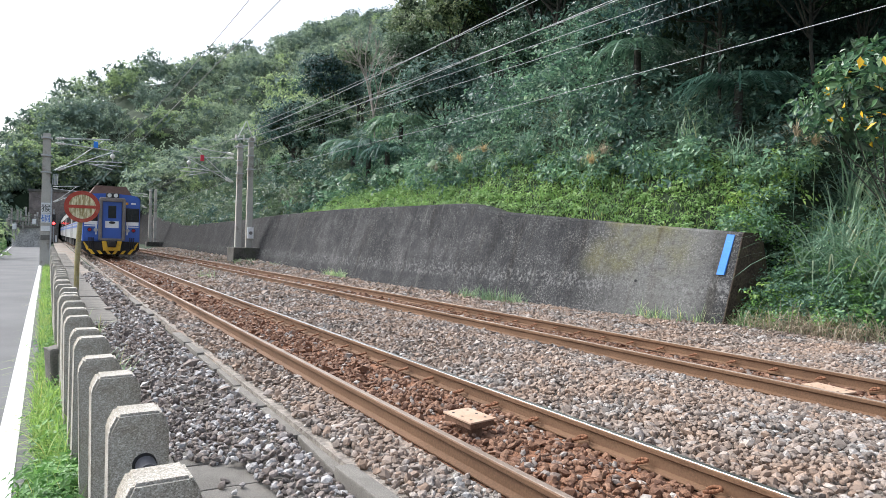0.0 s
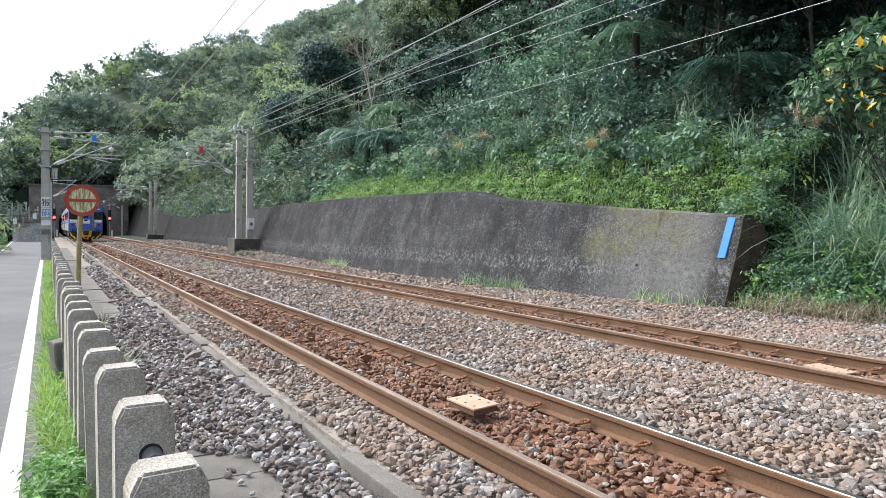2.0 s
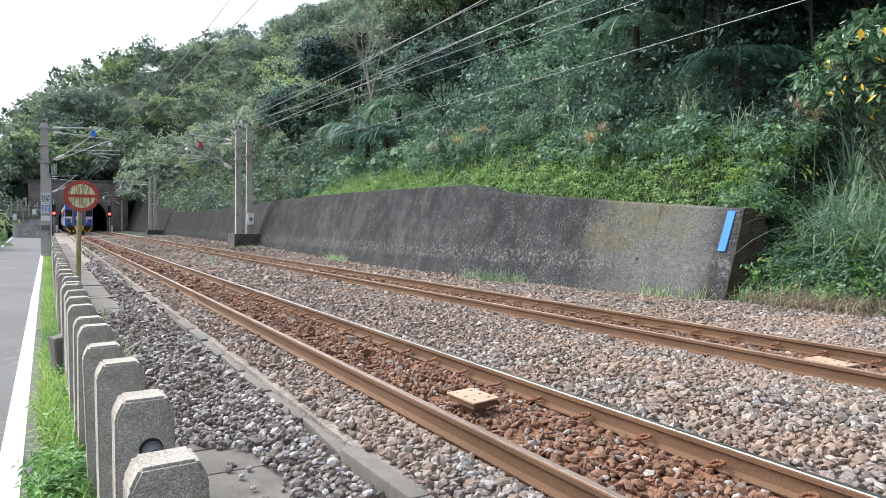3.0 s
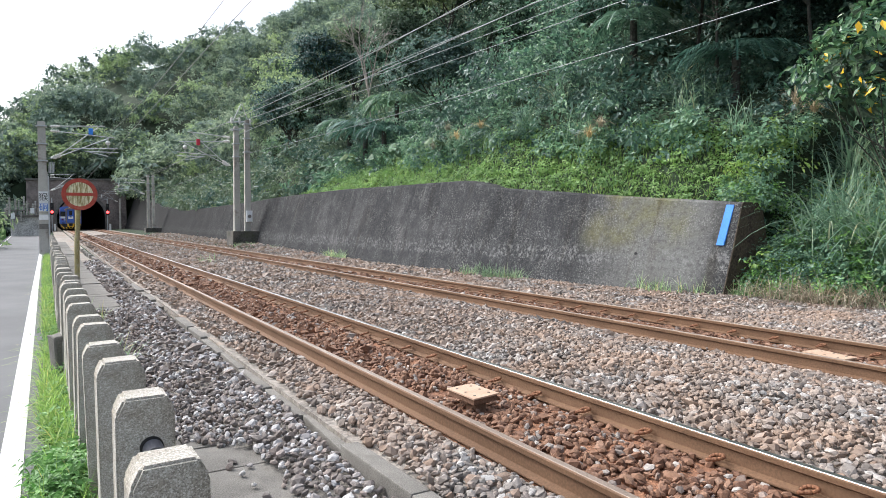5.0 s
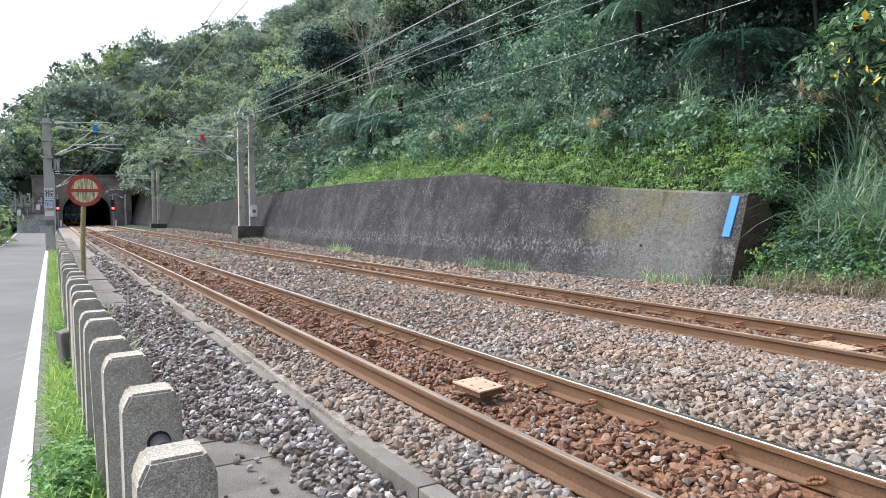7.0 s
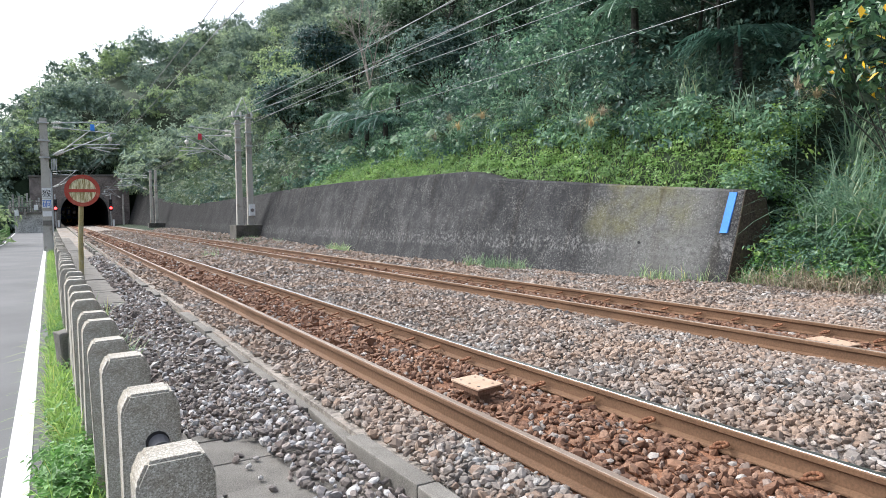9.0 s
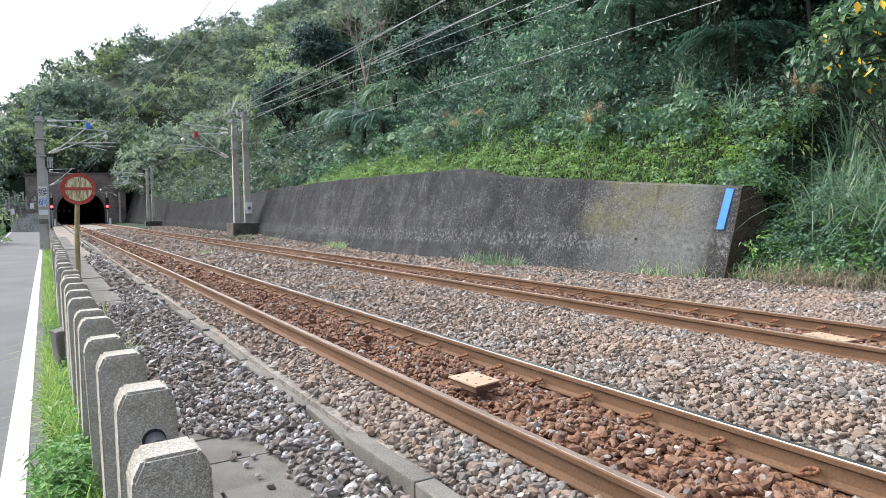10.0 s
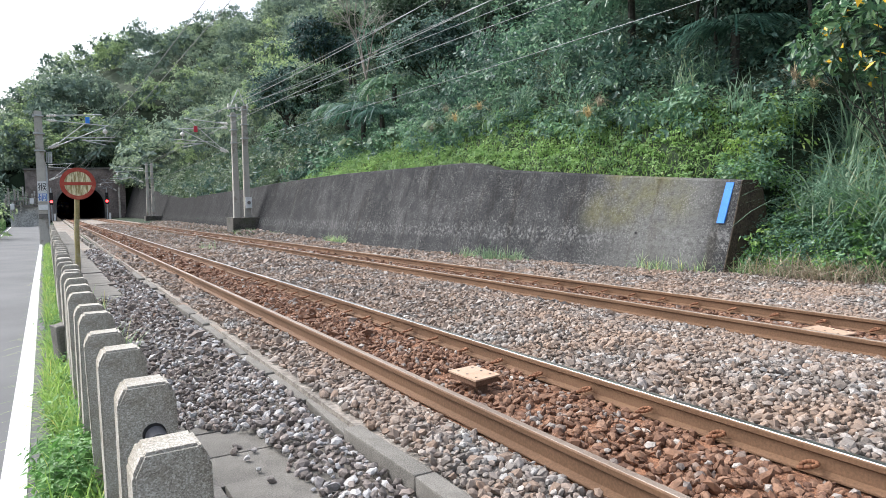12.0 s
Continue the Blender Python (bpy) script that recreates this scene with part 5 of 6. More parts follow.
def build_undergrowth():
    # shrubs between the grass on the wall and the trees, in sprays of three tones
    pieces = {"leaf_shrub": [], "leaf_dark": [], "leaf_lime": [], "leaf_olive": []}
    for d0, d1, y0, y1, n, leaf, tall in ((1.3, 9, 8, 34, 1000, 0.14, 1.0), (3, 12, 2, 45, 440, 0.18, 1.9), (0.7, 7, 30, 128, 560, 0.26, 1.5), (0.1, 5, 1, 9.3, 800, 0.10, 0.6), (-0.1, 1.2, 33, 128, 420, 0.2, 0.6), (2.5, 15, 2, 48, 260, 0.17, 2.6)):
        for s in slope_spots(n, d0, d1, y0, y1):
            r = tall * rng.uniform(0.35, 0.95)
            tone = fbm(np.array(s[0]), np.array(s[1]), 0.7) + rng.normal(0, 0.4)
            lb = [(s[0] + rng.normal(0, r * 0.45), s[1] + rng.normal(0, r * 0.45), s[2] + r * rng.uniform(0.1, 0.8), r * 0.5, r * 0.5, r * 0.4) for k in range(3)]
            if s[1] < 9.3 and s[0] < 15:
                tone = abs(tone)
            # recess under the tall trees: its shade put into the leaf colour
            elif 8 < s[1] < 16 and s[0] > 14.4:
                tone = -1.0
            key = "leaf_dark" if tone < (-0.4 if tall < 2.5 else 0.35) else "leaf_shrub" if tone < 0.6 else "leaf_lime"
            if key == "leaf_lime" and tall > 0.9:
                key = "leaf_shrub"
            if s[1] > 34 and key != "leaf_dark":
                key = "leaf_olive"
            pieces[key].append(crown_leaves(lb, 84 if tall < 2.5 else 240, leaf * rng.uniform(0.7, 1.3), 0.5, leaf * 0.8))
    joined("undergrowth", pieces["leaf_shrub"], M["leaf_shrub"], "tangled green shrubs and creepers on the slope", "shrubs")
    joined("undergrowth", pieces["leaf_dark"], M["leaf_dark"], "dark glossy shrubs on the slope, with the recess's shade in their colour", "shrubs")
    joined("undergrowth", pieces["leaf_olive"], M["leaf_olive"], "olive green shrubs along the top of the wall", "shrubs")
    joined("undergrowth", pieces["leaf_lime"], M["leaf_lime"], "light yellow-green shrubs on the slope", "shrubs")
    # creeping leaves and grass on the wall's shoulder
    sp = np.concatenate([slope_spots(15000, -0.3, 2.3, 8.8, 30, 1.3), slope_spots(6000, -0.2, 1.6, 30, 90, 1.4)])
    joined("grass", [blades(sp, 0.17, 0.022, 0.9)], M["grass_bright"], "bright green grass along the top of the wall", "grass")
    pieces = []
    for s in slope_spots(1500, -0.3, 2.6, 8.8, 34, 1.2):
        r = rng.uniform(0.1, 0.28)
        pieces.append(crown_leaves([(s[0], s[1], s[2] + 0.08, r, r, r * 0.7)], 36, 0.1, 0.8, 0.08))
    joined("creepers", pieces, M["leaf_lime"], "low bright green creepers along the top of the wall", "creepers")
    # tall arching silver grass in clumps
    spots = [(13.0, 6.9), (13.2, 6.3), (13.4, 7.2), (12.9, 6.0), (13.2, 7.6), (13.5, 7.0), (14.0, 7.6), (14.3, 6.8), (15.0, 7.9), (14.7, 6.3), (15.4, 7.2), (13.7, 6.1), (13.1, 6.5), (14.0, 5.6)]
    clumps = np.array([(x, y, float(floor_z(x, y))) for x, y in spots])
    clumps = np.concatenate([clumps, slope_spots(14, 1.5, 6.0, 0.5, 7), slope_spots(26, 1.8, 4.5, 9, 24)])
    sp = np.repeat(clumps, 60, 0) + rng.normal(0, 0.16, (len(clumps) * 60, 3)) * (1, 1, 0.05)
    big = len(spots) * 60
    joined("silver_grass", [blades(sp[:big], 2.0, 0.04, 1.0, 0.68, 7), blades(sp[big:], 1.15, 0.032, 1.0, 0.66, 6)], M["grass_tall"], "tall arching silver grass on the slope", "grass")
    # dry brush at the foot of the slope and weeds along the wall's foot
    sp = []
    for x, y in ((11.75, 6.6), (11.95, 5.9), (11.8, 7.2), (11.9, 6.3), (11.85, 6.9), (11.9, 7.7)):
        p = np.tile((x, y, -0.12), (90, 1)) + rng.normal(0, 0.3, (90, 3)) * (0.6, 1, 0.12)
        sp.append(p)
    joined("dry_brush", [blades(np.concatenate(sp), 0.62, 0.016, 1.6, 0.5, 4)], M["straw"], "heap of dry straw-coloured stalks at the slope's foot", "dry grass")
    sp = []
    for x, y, n in ((9.7, 24.5, 120), (9.75, 25.4, 120), (9.0, 37.8, 120), (9.6, 37.7, 100), (10.0, 15.4, 90), (10.15, 14.6, 130), (10.25, 13.8, 90), (11.05, 9.9, 90), (11.3, 9.1, 60), (11.75, 8.3, 110), (11.95, 7.9, 110), (11.9, 7.3, 80), (12.05, 6.4, 80), (12.0, 5.4, 80), (4.6, 24.0, 60), (9.6, 33, 80), (9.5, 36.5, 120), (0.62, 8.2, 40), (0.55, 11.6, 40)):
        p = np.tile((x, y, -0.2 if x > 1 else -0.33), (n, 1)) + rng.normal(0, 0.22, (n, 3)) * (0.5, 1.2, 0.1)
        sp.append(p)
    joined("track_weeds", [blades(np.concatenate(sp), 0.44, 0.018, 0.8, 0.5, 4)], M["grass_tall"], "tufts of grass growing in the ballast", "grass")


def frond_set(n, length, droop, lift):
    """Arching fronds about a crown: a midrib with a row of narrow leaflets on each side."""
    vs, fs, k = [], [], 0
    for i in range(n):
        a = 2 * np.pi * i / n + rng.normal(0, 0.25)
        out = np.array([np.cos(a), np.sin(a), 0.0])
        side = np.array([-np.sin(a), np.cos(a), 0.0])
        ln = length * rng.uniform(0.8, 1.15)
        u = np.linspace(0.08, 1, 26)
        c = out * (ln * (u - 0.18 * u ** 2))[:, None] + np.array([0, 0, 1.0]) * (ln * (lift * u - droop * u ** 2.2))[:, None]
        for s in (-1, 1):
            ll = ln * 0.34 * np.sin(np.pi * np.clip(u * 0.92 + 0.08, 0, 1)) ** 0.6
            along = unit(side * s + out * 0.75 + np.array([0, 0, -0.45]) + rng.normal(0, 0.06, (26, 3)))
            face = np.tile(np.array([0, 0, 1.0]), (26, 1)) + side * s * 0.3
            v, f = leaf_quads(c, along, unit(face), ll, np.full(26, 0.026 * length))
            vs.append(v)
            fs.append(f + k)
            k += len(v)
        w = 0.012 * length
        v = np.concatenate([c - side * w, c + side * w])
        vs.append(v)
        fs.append(np.array([(j, j + 26, j + 27, j + 1) for j in range(25)]) + k)
        k += len(v)
    return np.concatenate(vs), np.concatenate(fs)


def build_plants():
    # palms and tree ferns
    for x, y, h, ln, n in ((13.3, 30.0, 3.4, 2.4, 12), (14.7, 29.2, 4.2, 2.6, 12), (13.0, 27.2, 2.6, 1.9, 11), (15.2, 11.0, 2.4, 1.9, 12), (14.2, 34.0, 3.6, 2.4, 11), (15.6, 14.8, 3.0, 1.9, 11)):
        z = float(floor_z(x, y))
        palm = new("tree_fern")
        tagged(palm, "tree fern with long grey-green arching fronds", "tree fern", "tree ferns on the slope")
        bm = bmesh.new()
        rod(bm, (0, 0, -0.5), (0.05, 0, h * 0.55), 0.13, 0.11, 9)
        part("trunk", bm, M["bark"], palm)
        v, f = frond_set(n, ln, 0.85, 0.55)
        ob = new("fronds", np_mesh("fronds", v + (0.05, 0, h * 0.55), f, M["frond"]))
        ob.parent = palm
        palm.matrix_basis = pose(x, y, z, 0, 0, rng.uniform(0, 360))
    # glossy tree with yellowing leaves near the end of the wall
    t = tree_kind(1.7, 3.3, 1900, 0.19, M["leaf_gloss"], 16, 0.2, 60)
    tagged(t, "glossy broad-leaved tree with scattered yellow leaves", "tree")
    t.matrix_basis = pose(13.7, 6.6, float(floor_z(13.7, 6.6)) - 0.1)
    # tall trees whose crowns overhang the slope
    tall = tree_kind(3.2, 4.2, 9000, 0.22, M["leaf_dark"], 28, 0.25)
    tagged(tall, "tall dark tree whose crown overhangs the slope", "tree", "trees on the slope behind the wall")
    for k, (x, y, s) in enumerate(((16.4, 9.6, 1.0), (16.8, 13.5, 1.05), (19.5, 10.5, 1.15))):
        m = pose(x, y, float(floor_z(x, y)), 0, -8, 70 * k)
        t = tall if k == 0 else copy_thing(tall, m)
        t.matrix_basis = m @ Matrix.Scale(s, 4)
    # further crowns, added so that their shade darkens the recess below
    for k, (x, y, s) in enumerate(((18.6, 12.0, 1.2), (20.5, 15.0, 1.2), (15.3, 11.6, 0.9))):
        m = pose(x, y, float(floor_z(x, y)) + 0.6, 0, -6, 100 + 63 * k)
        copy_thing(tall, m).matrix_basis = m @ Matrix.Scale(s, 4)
    # growth over the end of the wall
    pieces = []
    for k in range(230):
        x, y = rng.uniform(12.0, 13.5), rng.uniform(6.2, 9.4)
        z = rng.uniform(-0.1, 0.15) + max(x - 12.0, 0) * 1.15 * rng.uniform(0.4, 1.05)
        if y > 8.5:
            x, z = max(x, 12.7), max(z, 1.8)
        r = rng.uniform(0.15, 0.4)
        pieces.append(crown_leaves([(x, y, z, r, r, r)], 84, 0.08, 0.5, 0.08))
    bright = []
    for k in range(170):
        y = rng.uniform(3.0, 8.7)
        x = 12.25 + 0.03 * (8.6 - y) + rng.uniform(0, 1.0)
        r = rng.uniform(0.12, 0.3)
        bright.append(crown_leaves([(x, y, -0.1 + (x - 12.2) * rng.uniform(0.2, 1.25), r, r, r)], 60, 0.08, 0.5, 0.07))
    joined("undergrowth", bright, M["leaf_lime"], "bright leafy weeds at the foot of the slope", "shrubs")
    joined("undergrowth", [p for i, p in enumerate(pieces) if i % 5 > 1], M["leaf_shrub"], "mixed green weeds beside the end of the wall", "shrubs")
    joined("undergrowth", [p for i, p in enumerate(pieces) if i % 5 < 2], M["weed_bright"], "light green vines and weeds beside the end of the wall", "shrubs")
    # leafless branching tree
    bare = new("bare_tree")
    tagged(bare, "pale leafless tree with spreading thin branches", "tree")
    bm = bmesh.new()

    def limb(a, d, ln, r, depth):
        b = a + d * ln
        rod(bm, a, b, r, r * 0.65, 6)
        if depth:
            for k in range(3 if depth > 1 else 4):
                limb(b, (d + Vector(rng.normal(0, 0.42, 3)) + Vector((0, 0, 0.12))).normalized(), ln * rng.uniform(0.55, 0.85), r * 0.6, depth - 1)

    limb(Vector((0, 0, 0)), Vector((-0.15, -0.1, 1)).normalized(), 2.2, 0.09, 4)
    part("branch_work", bm, M["bark_pale"], bare)
    bare.matrix_basis = pose(14.9, 32.5, float(floor_z(14.9, 32.5)) + 0.8)
    # seed plumes on stalks
    for x, y, h in ((13.4, 8.3, 3.0), (13.6, 8.0, 2.7), (12.6, 13.1, 1.2), (12.5, 13.5, 1.0), (12.4, 20.0, 1.0), (12.5, 20.7, 1.3), (12.3, 21.4, 0.8), (12.5, 18.6, 1.2)):
        z = float(floor_z(x, y))
        pl = new("grass_plume")
        tagged(pl, "drooping brown seed plume on a tall stalk", "plume", "seed plumes on the slope")
        bm = bmesh.new()
        rod(bm, (0, 0, 0), (-0.12, -0.05, h), 0.006, 0.004, 5)
        part("stalk", bm, M["grass_tall"], pl)
        sp = np.tile((-0.12, -0.05, h), (70, 1)) + rng.normal(0, 0.03, (70, 3))
        v, f = blades(sp, 0.4, 0.014, 1.4, 0.75, 4)
        ob = new("seed_head", np_mesh("seed_head", v, f, M["straw"]))
        ob.parent = pl
        pl.matrix_basis = pose(x, y, z, 0, 0, rng.uniform(0, 40))
    # big round leaves
    for x, y in ((12.6, 21.0), (12.7, 22.2), (12.5, 25.5), (12.7, 27.5), (12.6, 30), (12.6, 33.0), (13.9, 6.4)):
        z = float(floor_z(x, y))
        el = new("elephant_ear")
        tagged(el, "low plant with very large pale green leaves", "plant", "large-leaved plants on the slope")
        bm = bmesh.new()
        for k in range(6):
            a, h = rng.uniform(0, 6.28), rng.uniform(0.4, 0.9)
            c = Vector((math.cos(a) * 0.35, math.sin(a) * 0.35, h))
            rod(bm, (0, 0, -0.1), c, 0.012, None, 5)
            m = Matrix.Translation(c) @ Euler((rng.uniform(-0.7, 0.7), rng.uniform(0.2, 1.1), a)).to_matrix().to_4x4()
            ring = [bm.verts.new(m @ Vector((0.26 * math.cos(q) * (1.25 if math.cos(q) > 0 else 0.8), 0.2 * math.sin(q), -0.05 * math.sin(q) ** 2))) for q in np.linspace(0, 6.28, 13)[:-1]]
            mid = bm.verts.new(m @ Vector((0, 0, 0.02)))
            for p in range(12):
                bm.faces.new((ring[p], ring[(p + 1) % 12], mid))
        part("leaves", bm, M["leaf_shrub_big"], el)
        el.matrix_basis = pose(x, y, z)


M["bark_pale"] = surface("bark_pale", (0.19, 0.17, 0.145), (0.36, 0.33, 0.29), 3.0, 20.0, 0.9, bump=0.4, depth=0.01)
M["leaf_shrub_big"] = leafy("leaf_shrub_big", [(0.0, (0.04, 0.09, 0.055)), (1.0, (0.1, 0.17, 0.1))], 0.6, 0.3)


def build_verge():
    y = 3.0 + 32 * rng.random(16000) ** 1.9
    x = line_x(y) + 0.13 + rng.random(16000) ** 0.8 * (0.19 - 0.0075 * y - line_x(y) - 0.08)
    keep = (fbm(x * 3, y, 1.4) > -0.75) & ((y > 4.3) | (rng.random(16000) < 0.3))
    sp = np.stack([x, y, road_z(y) - 0.03], -1)[keep]
    joined("verge_grass", [blades(sp[::2], 0.3, 0.01, 0.95, 0.55, 4), blades(sp[1::2], 0.17, 0.009, 0.8, 0.5, 3)], M["grass_bright"], "bright green grass between the road and the posts", "grass")
    pieces = []
    for k in range(260):
        yy = 1.2 + 30 * rng.random() ** 1.8
        xx = float(line_x(yy)) + 0.2 + rng.random() * 0.2
        r = rng.uniform(0.05, 0.11)
        pieces.append(crown_leaves([(xx, yy, float(road_z(yy)) + r * 0.6, r, r, r * 0.8)], 48, 0.05, 0.6, 0.03))
    for k in range(70):
        yy, r = rng.uniform(3.3, 4.1), rng.uniform(0.04, 0.08)
        pieces.append(crown_leaves([(rng.uniform(-0.07, 0.14), yy, 0.0 + r * rng.uniform(0.4, 1.6), r, r, r)], 84, 0.042, 0.6, 0.03))
    joined("verge_weeds", pieces, M["weed_bright"], "low leafy weeds between the road and the posts", "weeds")


build_ballast()
build_woods()
build_undergrowth()
build_plants()
build_verge()


# ---- small things of the line ----
def build_sleepers():
    """Concrete sleepers under both tracks with their spring clips."""
    bm = bmesh.new()
    box(bm, -0.95, 0.95, -0.1, 0.1, -0.3, -0.147, 0.015)
    for v in bm.verts:
        if abs(v.co.x) > 0.7:
            v.co.z -= 0.05
    one = new("sleeper", mesh_of("sleeper", bm, M["sleeper"]))
    clip_bm = bmesh.new()
    pts = []
    for k in range(10):
        a = math.pi * 1.5 * k / 9
        pts.append(Vector((0.04 + 0.042 * math.cos(a), 0.062 * math.sin(a) + 0.006 * k, 0.025 + 0.03 * math.sin(a * 0.66))))
    for p, q in zip(pts[:-1], pts[1:]):
        rod(clip_bm, p, q, 0.012, None, 6)
    clip_mesh = mesh_of("rail_clip", clip_bm, M["clip"], True)
    used = False
    for line in (track_one, track_two):
        y = 0.30 - 0.58 * 21
        while y < 40:
            x = float(line(y))
            ob = one if not used else new("sleeper", one.data)
            used = True
            ob.matrix_basis = pose(x, y, rng.normal(0, 0.004), 0, 0, rng.normal(0, 0.8))
            tagged(ob, "rust-stained concrete sleeper bedded in ballast", "sleeper", "sleepers of the two tracks")
            if 0 < y < 14:
                for s in (-1, 1):
                    for q in (-s,):
                        c = new("rail_clip", clip_mesh)
                        c.parent = ob
                        c.matrix_basis = pose(s * 0.566 + q * 0.05, 0, -0.135, 0, 0, 0 if q > 0 else 180)
            y += 0.58


def build_beacon(corners, label):
    """A drilled cover plate on short feet between the rails."""
    (x0, y0), (x1, y1), (x2, y2), (x3, y3) = corners
    ob = new("track_beacon")
    tagged(ob, label, "track plate", "plates between the rails")
    bm = bmesh.new()
    c = [(x0, y0), (x1, y1), (x2, y2), (x3, y3)]
    prism(bm, c, lambda u, v, s: (u, v, -0.03 + 0.012 * s))
    part("cover", bm, M["plate"], ob, "pale yellow painted cover")
    bm = bmesh.new()
    cx, cy = sum(p[0] for p in c) / 4, sum(p[1] for p in c) / 4
    prism(bm, [(cx + (u - cx) * 0.92, cy + (v - cy) * 0.92) for u, v in c], lambda u, v, s: (u, v, -0.075 + 0.043 * s))
    box(bm, cx - 0.05, cx + 0.05, cy - 0.12, cy + 0.12, -0.2, -0.07, 0.01)
    part("base", bm, M["sleeper"], ob, "rusty base")
    for u in (0.18, 0.5, 0.82):
        for v in (0.22, 0.78):
            a = Vector((x0, y0, 0)).lerp(Vector((x1, y1, 0)), v)
            b = Vector((x3, y3, 0)).lerp(Vector((x2, y2, 0)), v)
            p = a.lerp(b, u)
            # flat black disc in place of the shade inside each bolt hole
            bm = bmesh.new()
            rod(bm, (p.x, p.y, -0.019), (p.x, p.y, -0.0165), 0.012, None, 12)
            part("bolt_hole", bm, M["black"], ob, "black disc as a bolt hole's shade")


def build_kerb():
    """Edging slabs between the ballast and the cable walk, some sunk or askew."""
    kerb = new("kerb")
    tagged(kerb, "line of old concrete edging slabs, partly buried in ballast", "kerb", kind="structure")
    y = 1.2
    while y < 45:
        ln = 0.98
        x = 1.655 - 0.009 * max(y - 12, 0) + rng.normal(0, 0.006)
        sunk = rng.choice([0.025, 0.04, 0.06]) if y > 4.1 else 0.0
        if y < 6.0 or rng.random() < 0.62:
            bm = bmesh.new()
            box(bm, 0, 0.13, 0, ln - 0.012, -0.26, 0, 0.012)
            ob = part("slab", bm, M["kerb"], kerb)
            ob.matrix_basis = pose(x, y, -0.15 - sunk + rng.normal(0, 0.004), rng.normal(0, 0.5), rng.normal(0, 0.8), rng.normal(0, 0.8))
        y += ln
    lids = new("cable_trough")
    tagged(lids, "grey concrete lids of a cable trough beside the posts", "cable trough", kind="structure")
    bm = bmesh.new()
    box(bm, 0, 0.64, 0, 0.485, -0.08, 0, 0.007)
    lid = mesh_of("lid", bm, M["kerb"])
    for y0, y1, x in ((1.5, 5.1, 0.80), (13.6, 60, 0.48)):
        y = y0
        while y < y1:
            ob = new("lid", lid)
            ob.parent = lids
            ob.matrix_basis = pose(x - 0.006 * max(y - 13, 0) * 0.5 + rng.normal(0, 0.008), y, -0.295 + rng.normal(0, 0.004), rng.normal(0, 0.5), rng.normal(0, 0.5), rng.normal(0, 0.7))
            y += 0.49
    bm = bmesh.new()
    for k in range(6):
        box(bm, 0.33, 0.79, 1.2 + k * 0.75, 1.2 + k * 0.75 + 0.735, -0.4, -0.30, 0.008)
    part("border", bm, M["concrete_old"], lids)


def build_cable():
    cu = bpy.data.curves.new("cable", "CURVE")
    cu.dimensions, cu.bevel_depth = "3D", 0.02
    sp = cu.splines.new("POLY")
    ys = np.linspace(9, 60, 70)
    sp.points.add(len(ys) - 1)
    for q, y in zip(sp.points, ys):
        q.co = (0.40 - 0.006 * (y - 9) + 0.03 * math.sin(y * 0.7), y, -0.24 + 0.03 * math.sin(y * 0.45), 1)
    cu.materials.append(M["black"])
    tagged(new("cable", cu), "black cable lying along the fence posts", "cable")


def build_wall_marks():
    # the blue stripe follows the leaning face
    bm = bmesh.new()
    def on_face(y, z, out):
        return (float(wall_x(y)) + 0.32 * (z + 0.15) - out, y, z)
    c = [(8.85, 0.855), (8.695, 0.855), (8.66, 1.68), (8.82, 1.685)]
    a = [bm.verts.new(on_face(y, z, 0.045)) for y, z in c]
    b = [bm.verts.new(on_face(y, z, -0.03)) for y, z in c]
    bm.faces.new(a)
    bm.faces.new(b[::-1])
    for i in range(4):
        bm.faces.new((a[i], a[(i + 1) % 4], b[(i + 1) % 4], b[i]))
    bmesh.ops.recalc_face_normals(bm, faces=bm.faces[:])
    tagged(part("painted_stripe", bm, M["blue_paint"]), "bright blue stripe painted on the wall's end", "painted mark")
    # closed black ends stand in for the shade inside the drain pipes
    for y, z in ((12.4, 0.2), (10.3, 0.02), (13.2, 0.45), (10.6, 0.62), (16.4, 0.95), (19.5, 0.7)):
        bm = bmesh.new()
        p = on_face(y, z, 0.012)
        rod(bm, p, (p[0] + 0.05, p[1], p[2]), 0.032, None, 12)
        tagged(part("weep_hole", bm, M["black"]), "drain pipe in the wall, its dark mouth a black disc", "drain", "drain holes of the wall")


def build_signals():
    for x, y in ((0.31, 121.5), (8.15, 121.8)):
        sg = new("railway_signal")
        tagged(sg, "dark railway signal post showing red beside the tunnel", "signal", "signals at the tunnel")
        bm = bmesh.new()
        rod(bm, (x, y, -0.4), (x, y, 5.0), 0.07, None, 8)
        part("post", bm, M["galvanised"], sg)
        bm = bmesh.new()
        box(bm, x - 0.25, x + 0.25, y - 0.25, y - 0.05, 2.3, 4.2, 0.05)
        part("head", bm, M["train_dark"], sg, "black signal head")
        bm = bmesh.new()
        rod(bm, (x, y - 0.32, 2.8), (x, y - 0.24, 2.8), 0.2, None, 16)
        part("red_lamp", bm, M["signal_red"], sg, "lit red lamp")
        bm = bmesh.new()
        rod(bm, (x, y - 0.3, 3.5), (x, y - 0.24, 3.5), 0.15, None, 16)
        part("green_lamp", bm, M["glass_dark"], sg, "unlit lamp")
        bm = bmesh.new()
        box(bm, x + 0.2, x + 0.5, y - 0.2, y, -0.2, 0.9, 0.03)
        part("relay_box", bm, M["paper"], sg, "pale relay box")


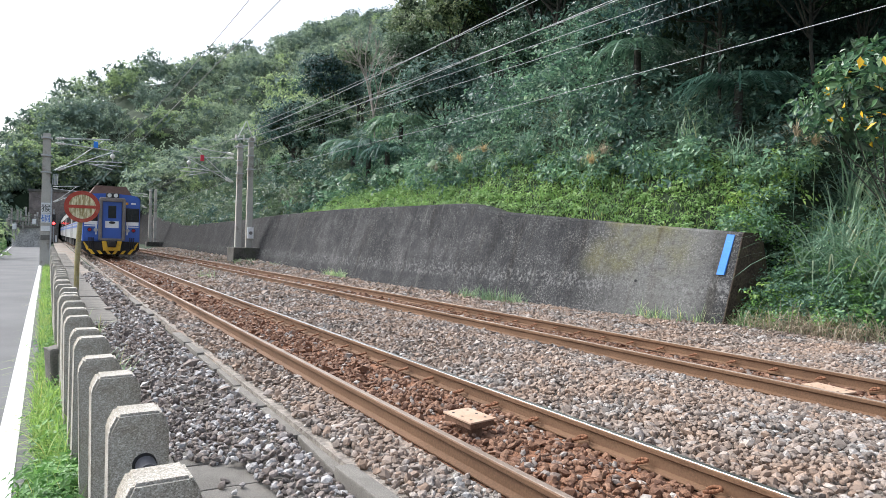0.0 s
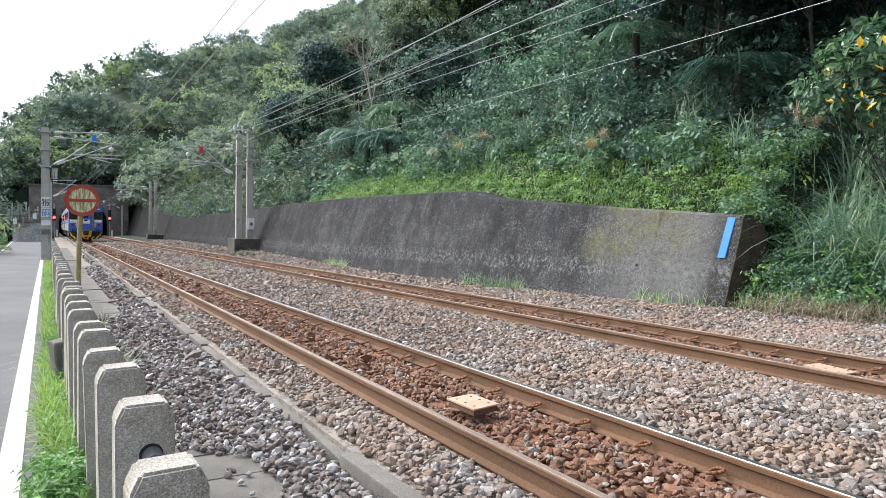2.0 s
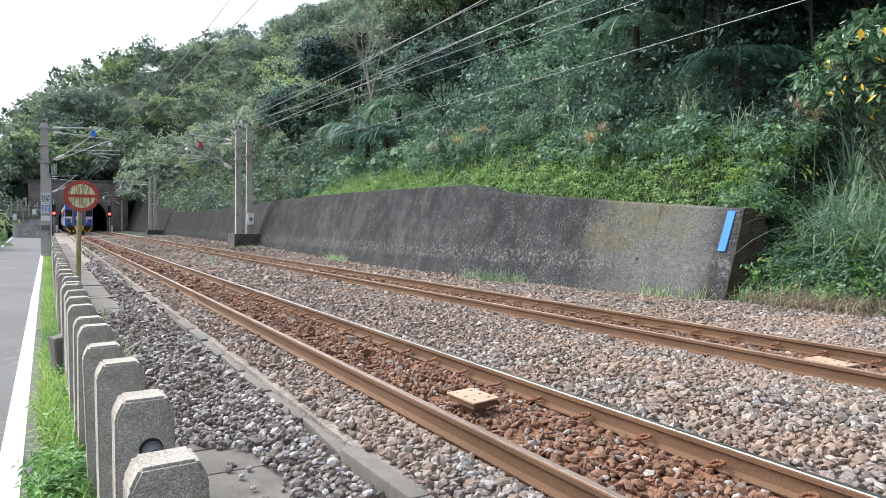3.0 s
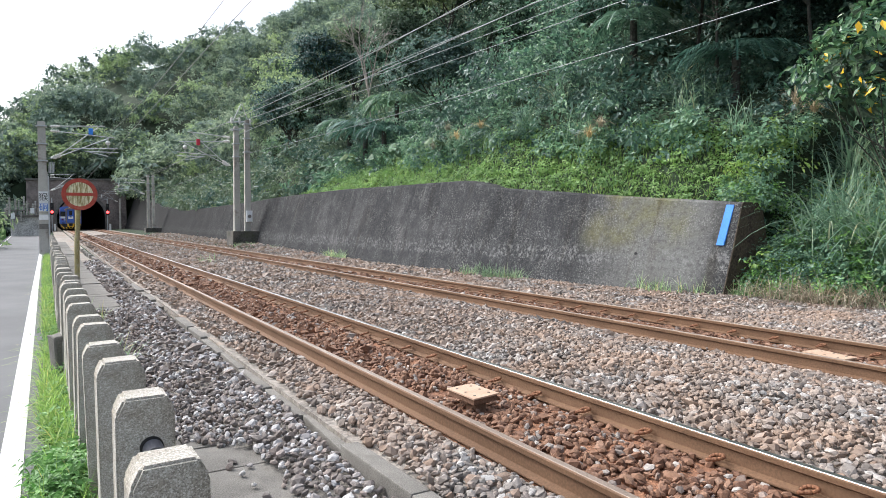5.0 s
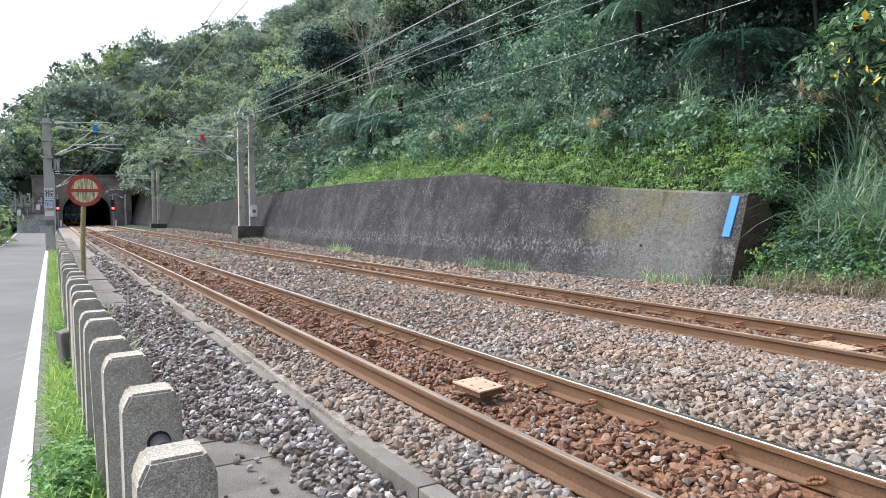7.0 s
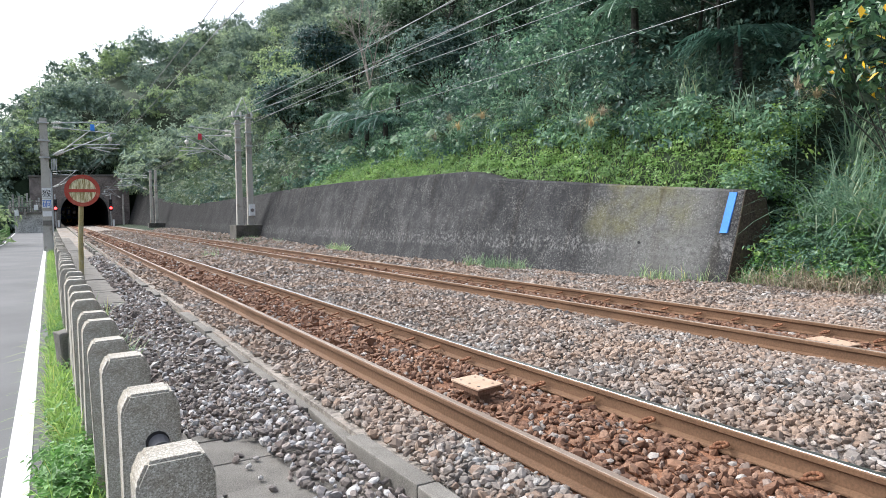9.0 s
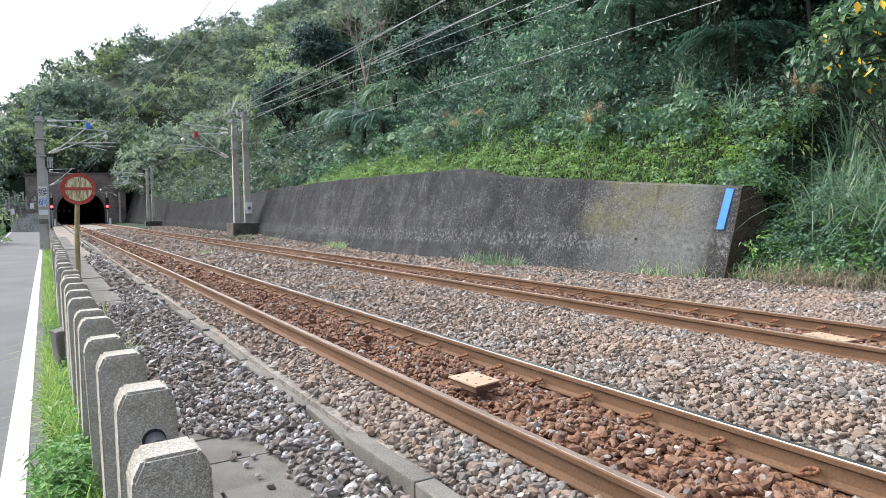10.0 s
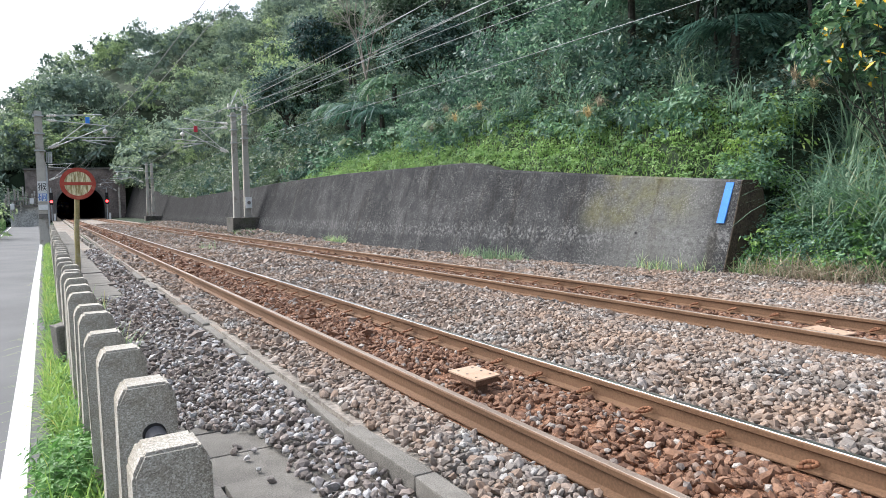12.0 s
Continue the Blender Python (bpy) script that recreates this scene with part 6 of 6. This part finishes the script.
def build_ruin():
    """A grey concrete structure at the end of the road: a base wall with a thicket of stub pillars and beams."""
    ruin = new("concrete_ruin")
    tagged(ruin, "grey stained concrete structure with stub pillars at the road's end", "building")
    y = 100.0
    bm = bmesh.new()
    box(bm, -4.3, -1.0, y, y + 3, -1.2, 1.9, 0.05)
    part("base_wall", bm, M["portal_pale"], ruin, "stained pale concrete base")
    bm = bmesh.new()
    box(bm, -5.0, -0.6, y - 0.3, y + 3, 1.9, 2.15, 0.03)
    part("slab", bm, M["concrete_old"], ruin)
    for k in range(15):
        x = -4.9 + k * 0.3 + rng.uniform(-0.08, 0.08)
        h = rng.uniform(1.2, 2.4)
        z = 2.1 if k % 3 else 1.2
        bm = bmesh.new()
        box(bm, x - 0.09, x + 0.09, y - 0.4 + rng.uniform(-0.1, 1.2), y + 0.2 + rng.uniform(0, 1.4), z, z + h, 0.02)
        part("pillar", bm, M["portal_pale"] if k % 2 else M["concrete"], ruin)
    for x, z in ((-4.0, 1.6), (-1.9, 2.3)):
        bm = bmesh.new()
        box(bm, x - 0.22, x + 0.22, y - 0.75, y - 0.4, z, z + 0.7, 0.03)
        part("panel", bm, M["paper"], ruin, "white panel")
    for x, z in ((-4.7, 2.6), (-3.2, 3.2)):
        bm = bmesh.new()
        box(bm, x, x + 2.0, y - 0.3, y - 0.1, z, z + 0.14, 0.02)
        part("beam", bm, M["concrete_old"], ruin)


def build_guardrail():
    rail = new("guardrail")
    tagged(rail, "green painted steel guardrail along the far road edge", "guardrail")
    pts = [(-3.55 - max(y - 53, 0) * 0.027, y) for y in np.arange(14, 99, 2.0)]
    for x, y in pts:
        bm = bmesh.new()
        z = float(road_z(y))
        box(bm, x - 0.05, x + 0.05, y - 0.05, y + 0.05, z - 0.3, z + 0.85, 0.01)
        part("post", bm, M["rail_green"], rail)
    for h in (0.3, 0.55, 0.8):
        bm = bmesh.new()
        for (xa, ya), (xb, yb) in zip(pts[:-1], pts[1:]):
            rod(bm, (xa, ya, float(road_z(ya)) + h), (xb, yb, float(road_z(yb)) + h), 0.05, None, 6)
        part("rail", bm, M["rail_green"], rail)


def build_stump():
    bm = bmesh.new()
    box(bm, -0.07, 0.07, -0.07, 0.07, 0, 0.46, 0.02)
    for v in bm.verts:
        v.co += Vector(rng.normal(0, 0.008, 3))
    ob = part("stone_marker", bm, M["concrete_old"])
    ob.matrix_basis = pose(0.06, 6.85, -0.14, 3, -4, 20)
    tagged(ob, "short dark weathered stone marker in the grass", "marker stone")


M["plate"] = surface("plate", (0.4, 0.27, 0.185), (0.5, 0.36, 0.265), 5.0, 60.0, 0.6, bump=0.1, depth=0.002, grime=(0.35, 0.2, 0.09), grime_scale=7.0, grime_at=(0.58, 0.8))
M["signal_red"] = plain("signal_red", (1.0, 0.03, 0.03), 0.3, glow=5.0)
M["portal_pale"] = surface("portal_pale", (0.2, 0.2, 0.185), (0.6, 0.59, 0.56), 0.8, 6.0, 0.9, bump=0.3, depth=0.02)
M["rail_green"] = surface("rail_green", (0.1, 0.22, 0.05), (0.17, 0.33, 0.09), 1.0, 30.0, 0.55, bump=0.05, depth=0.002)
build_sleepers()
build_beacon([(2.74, 4.59), (3.0, 4.62), (3.02, 4.25), (2.75, 4.2)], "pale yellow drilled metal plate between the rails")
build_beacon([(6.74, 4.03), (6.99, 4.0), (6.89, 3.55), (6.65, 3.57)], "pale yellow drilled metal plate between the rails")
build_kerb()
build_cable()
build_wall_marks()
build_signals()
build_ruin()
build_guardrail()
build_stump()


# ---- what moves: the train draws away into the tunnel ----
def motions():
    # near end of the train, metres along the line
    run = [(0, 41.5), (1, 57.0), (2, 72.5), (3, 88.5), (4, 104.0), (5, 117.5), (6, 128.0), (7, 139.0), (8, 150.5), (9, 162.0), (10, 174.0), (11, 186.0), (12, 198.0)]
    for k, car in enumerate(coaches):
        rows = []
        for t, s in run:
            a, b = s + 20.2 * k + 2.5, s + 20.2 * k + 17.5
            xa, xb = float(track_one(a)), float(track_one(b))
            turn = -math.degrees(math.atan2(xb - xa, b - a))
            rows.append((t, pose(xa - (xb - xa) / 6, s + 20.2 * k, 0, 0, 0, turn)))
        walk(car, rows)


motions()
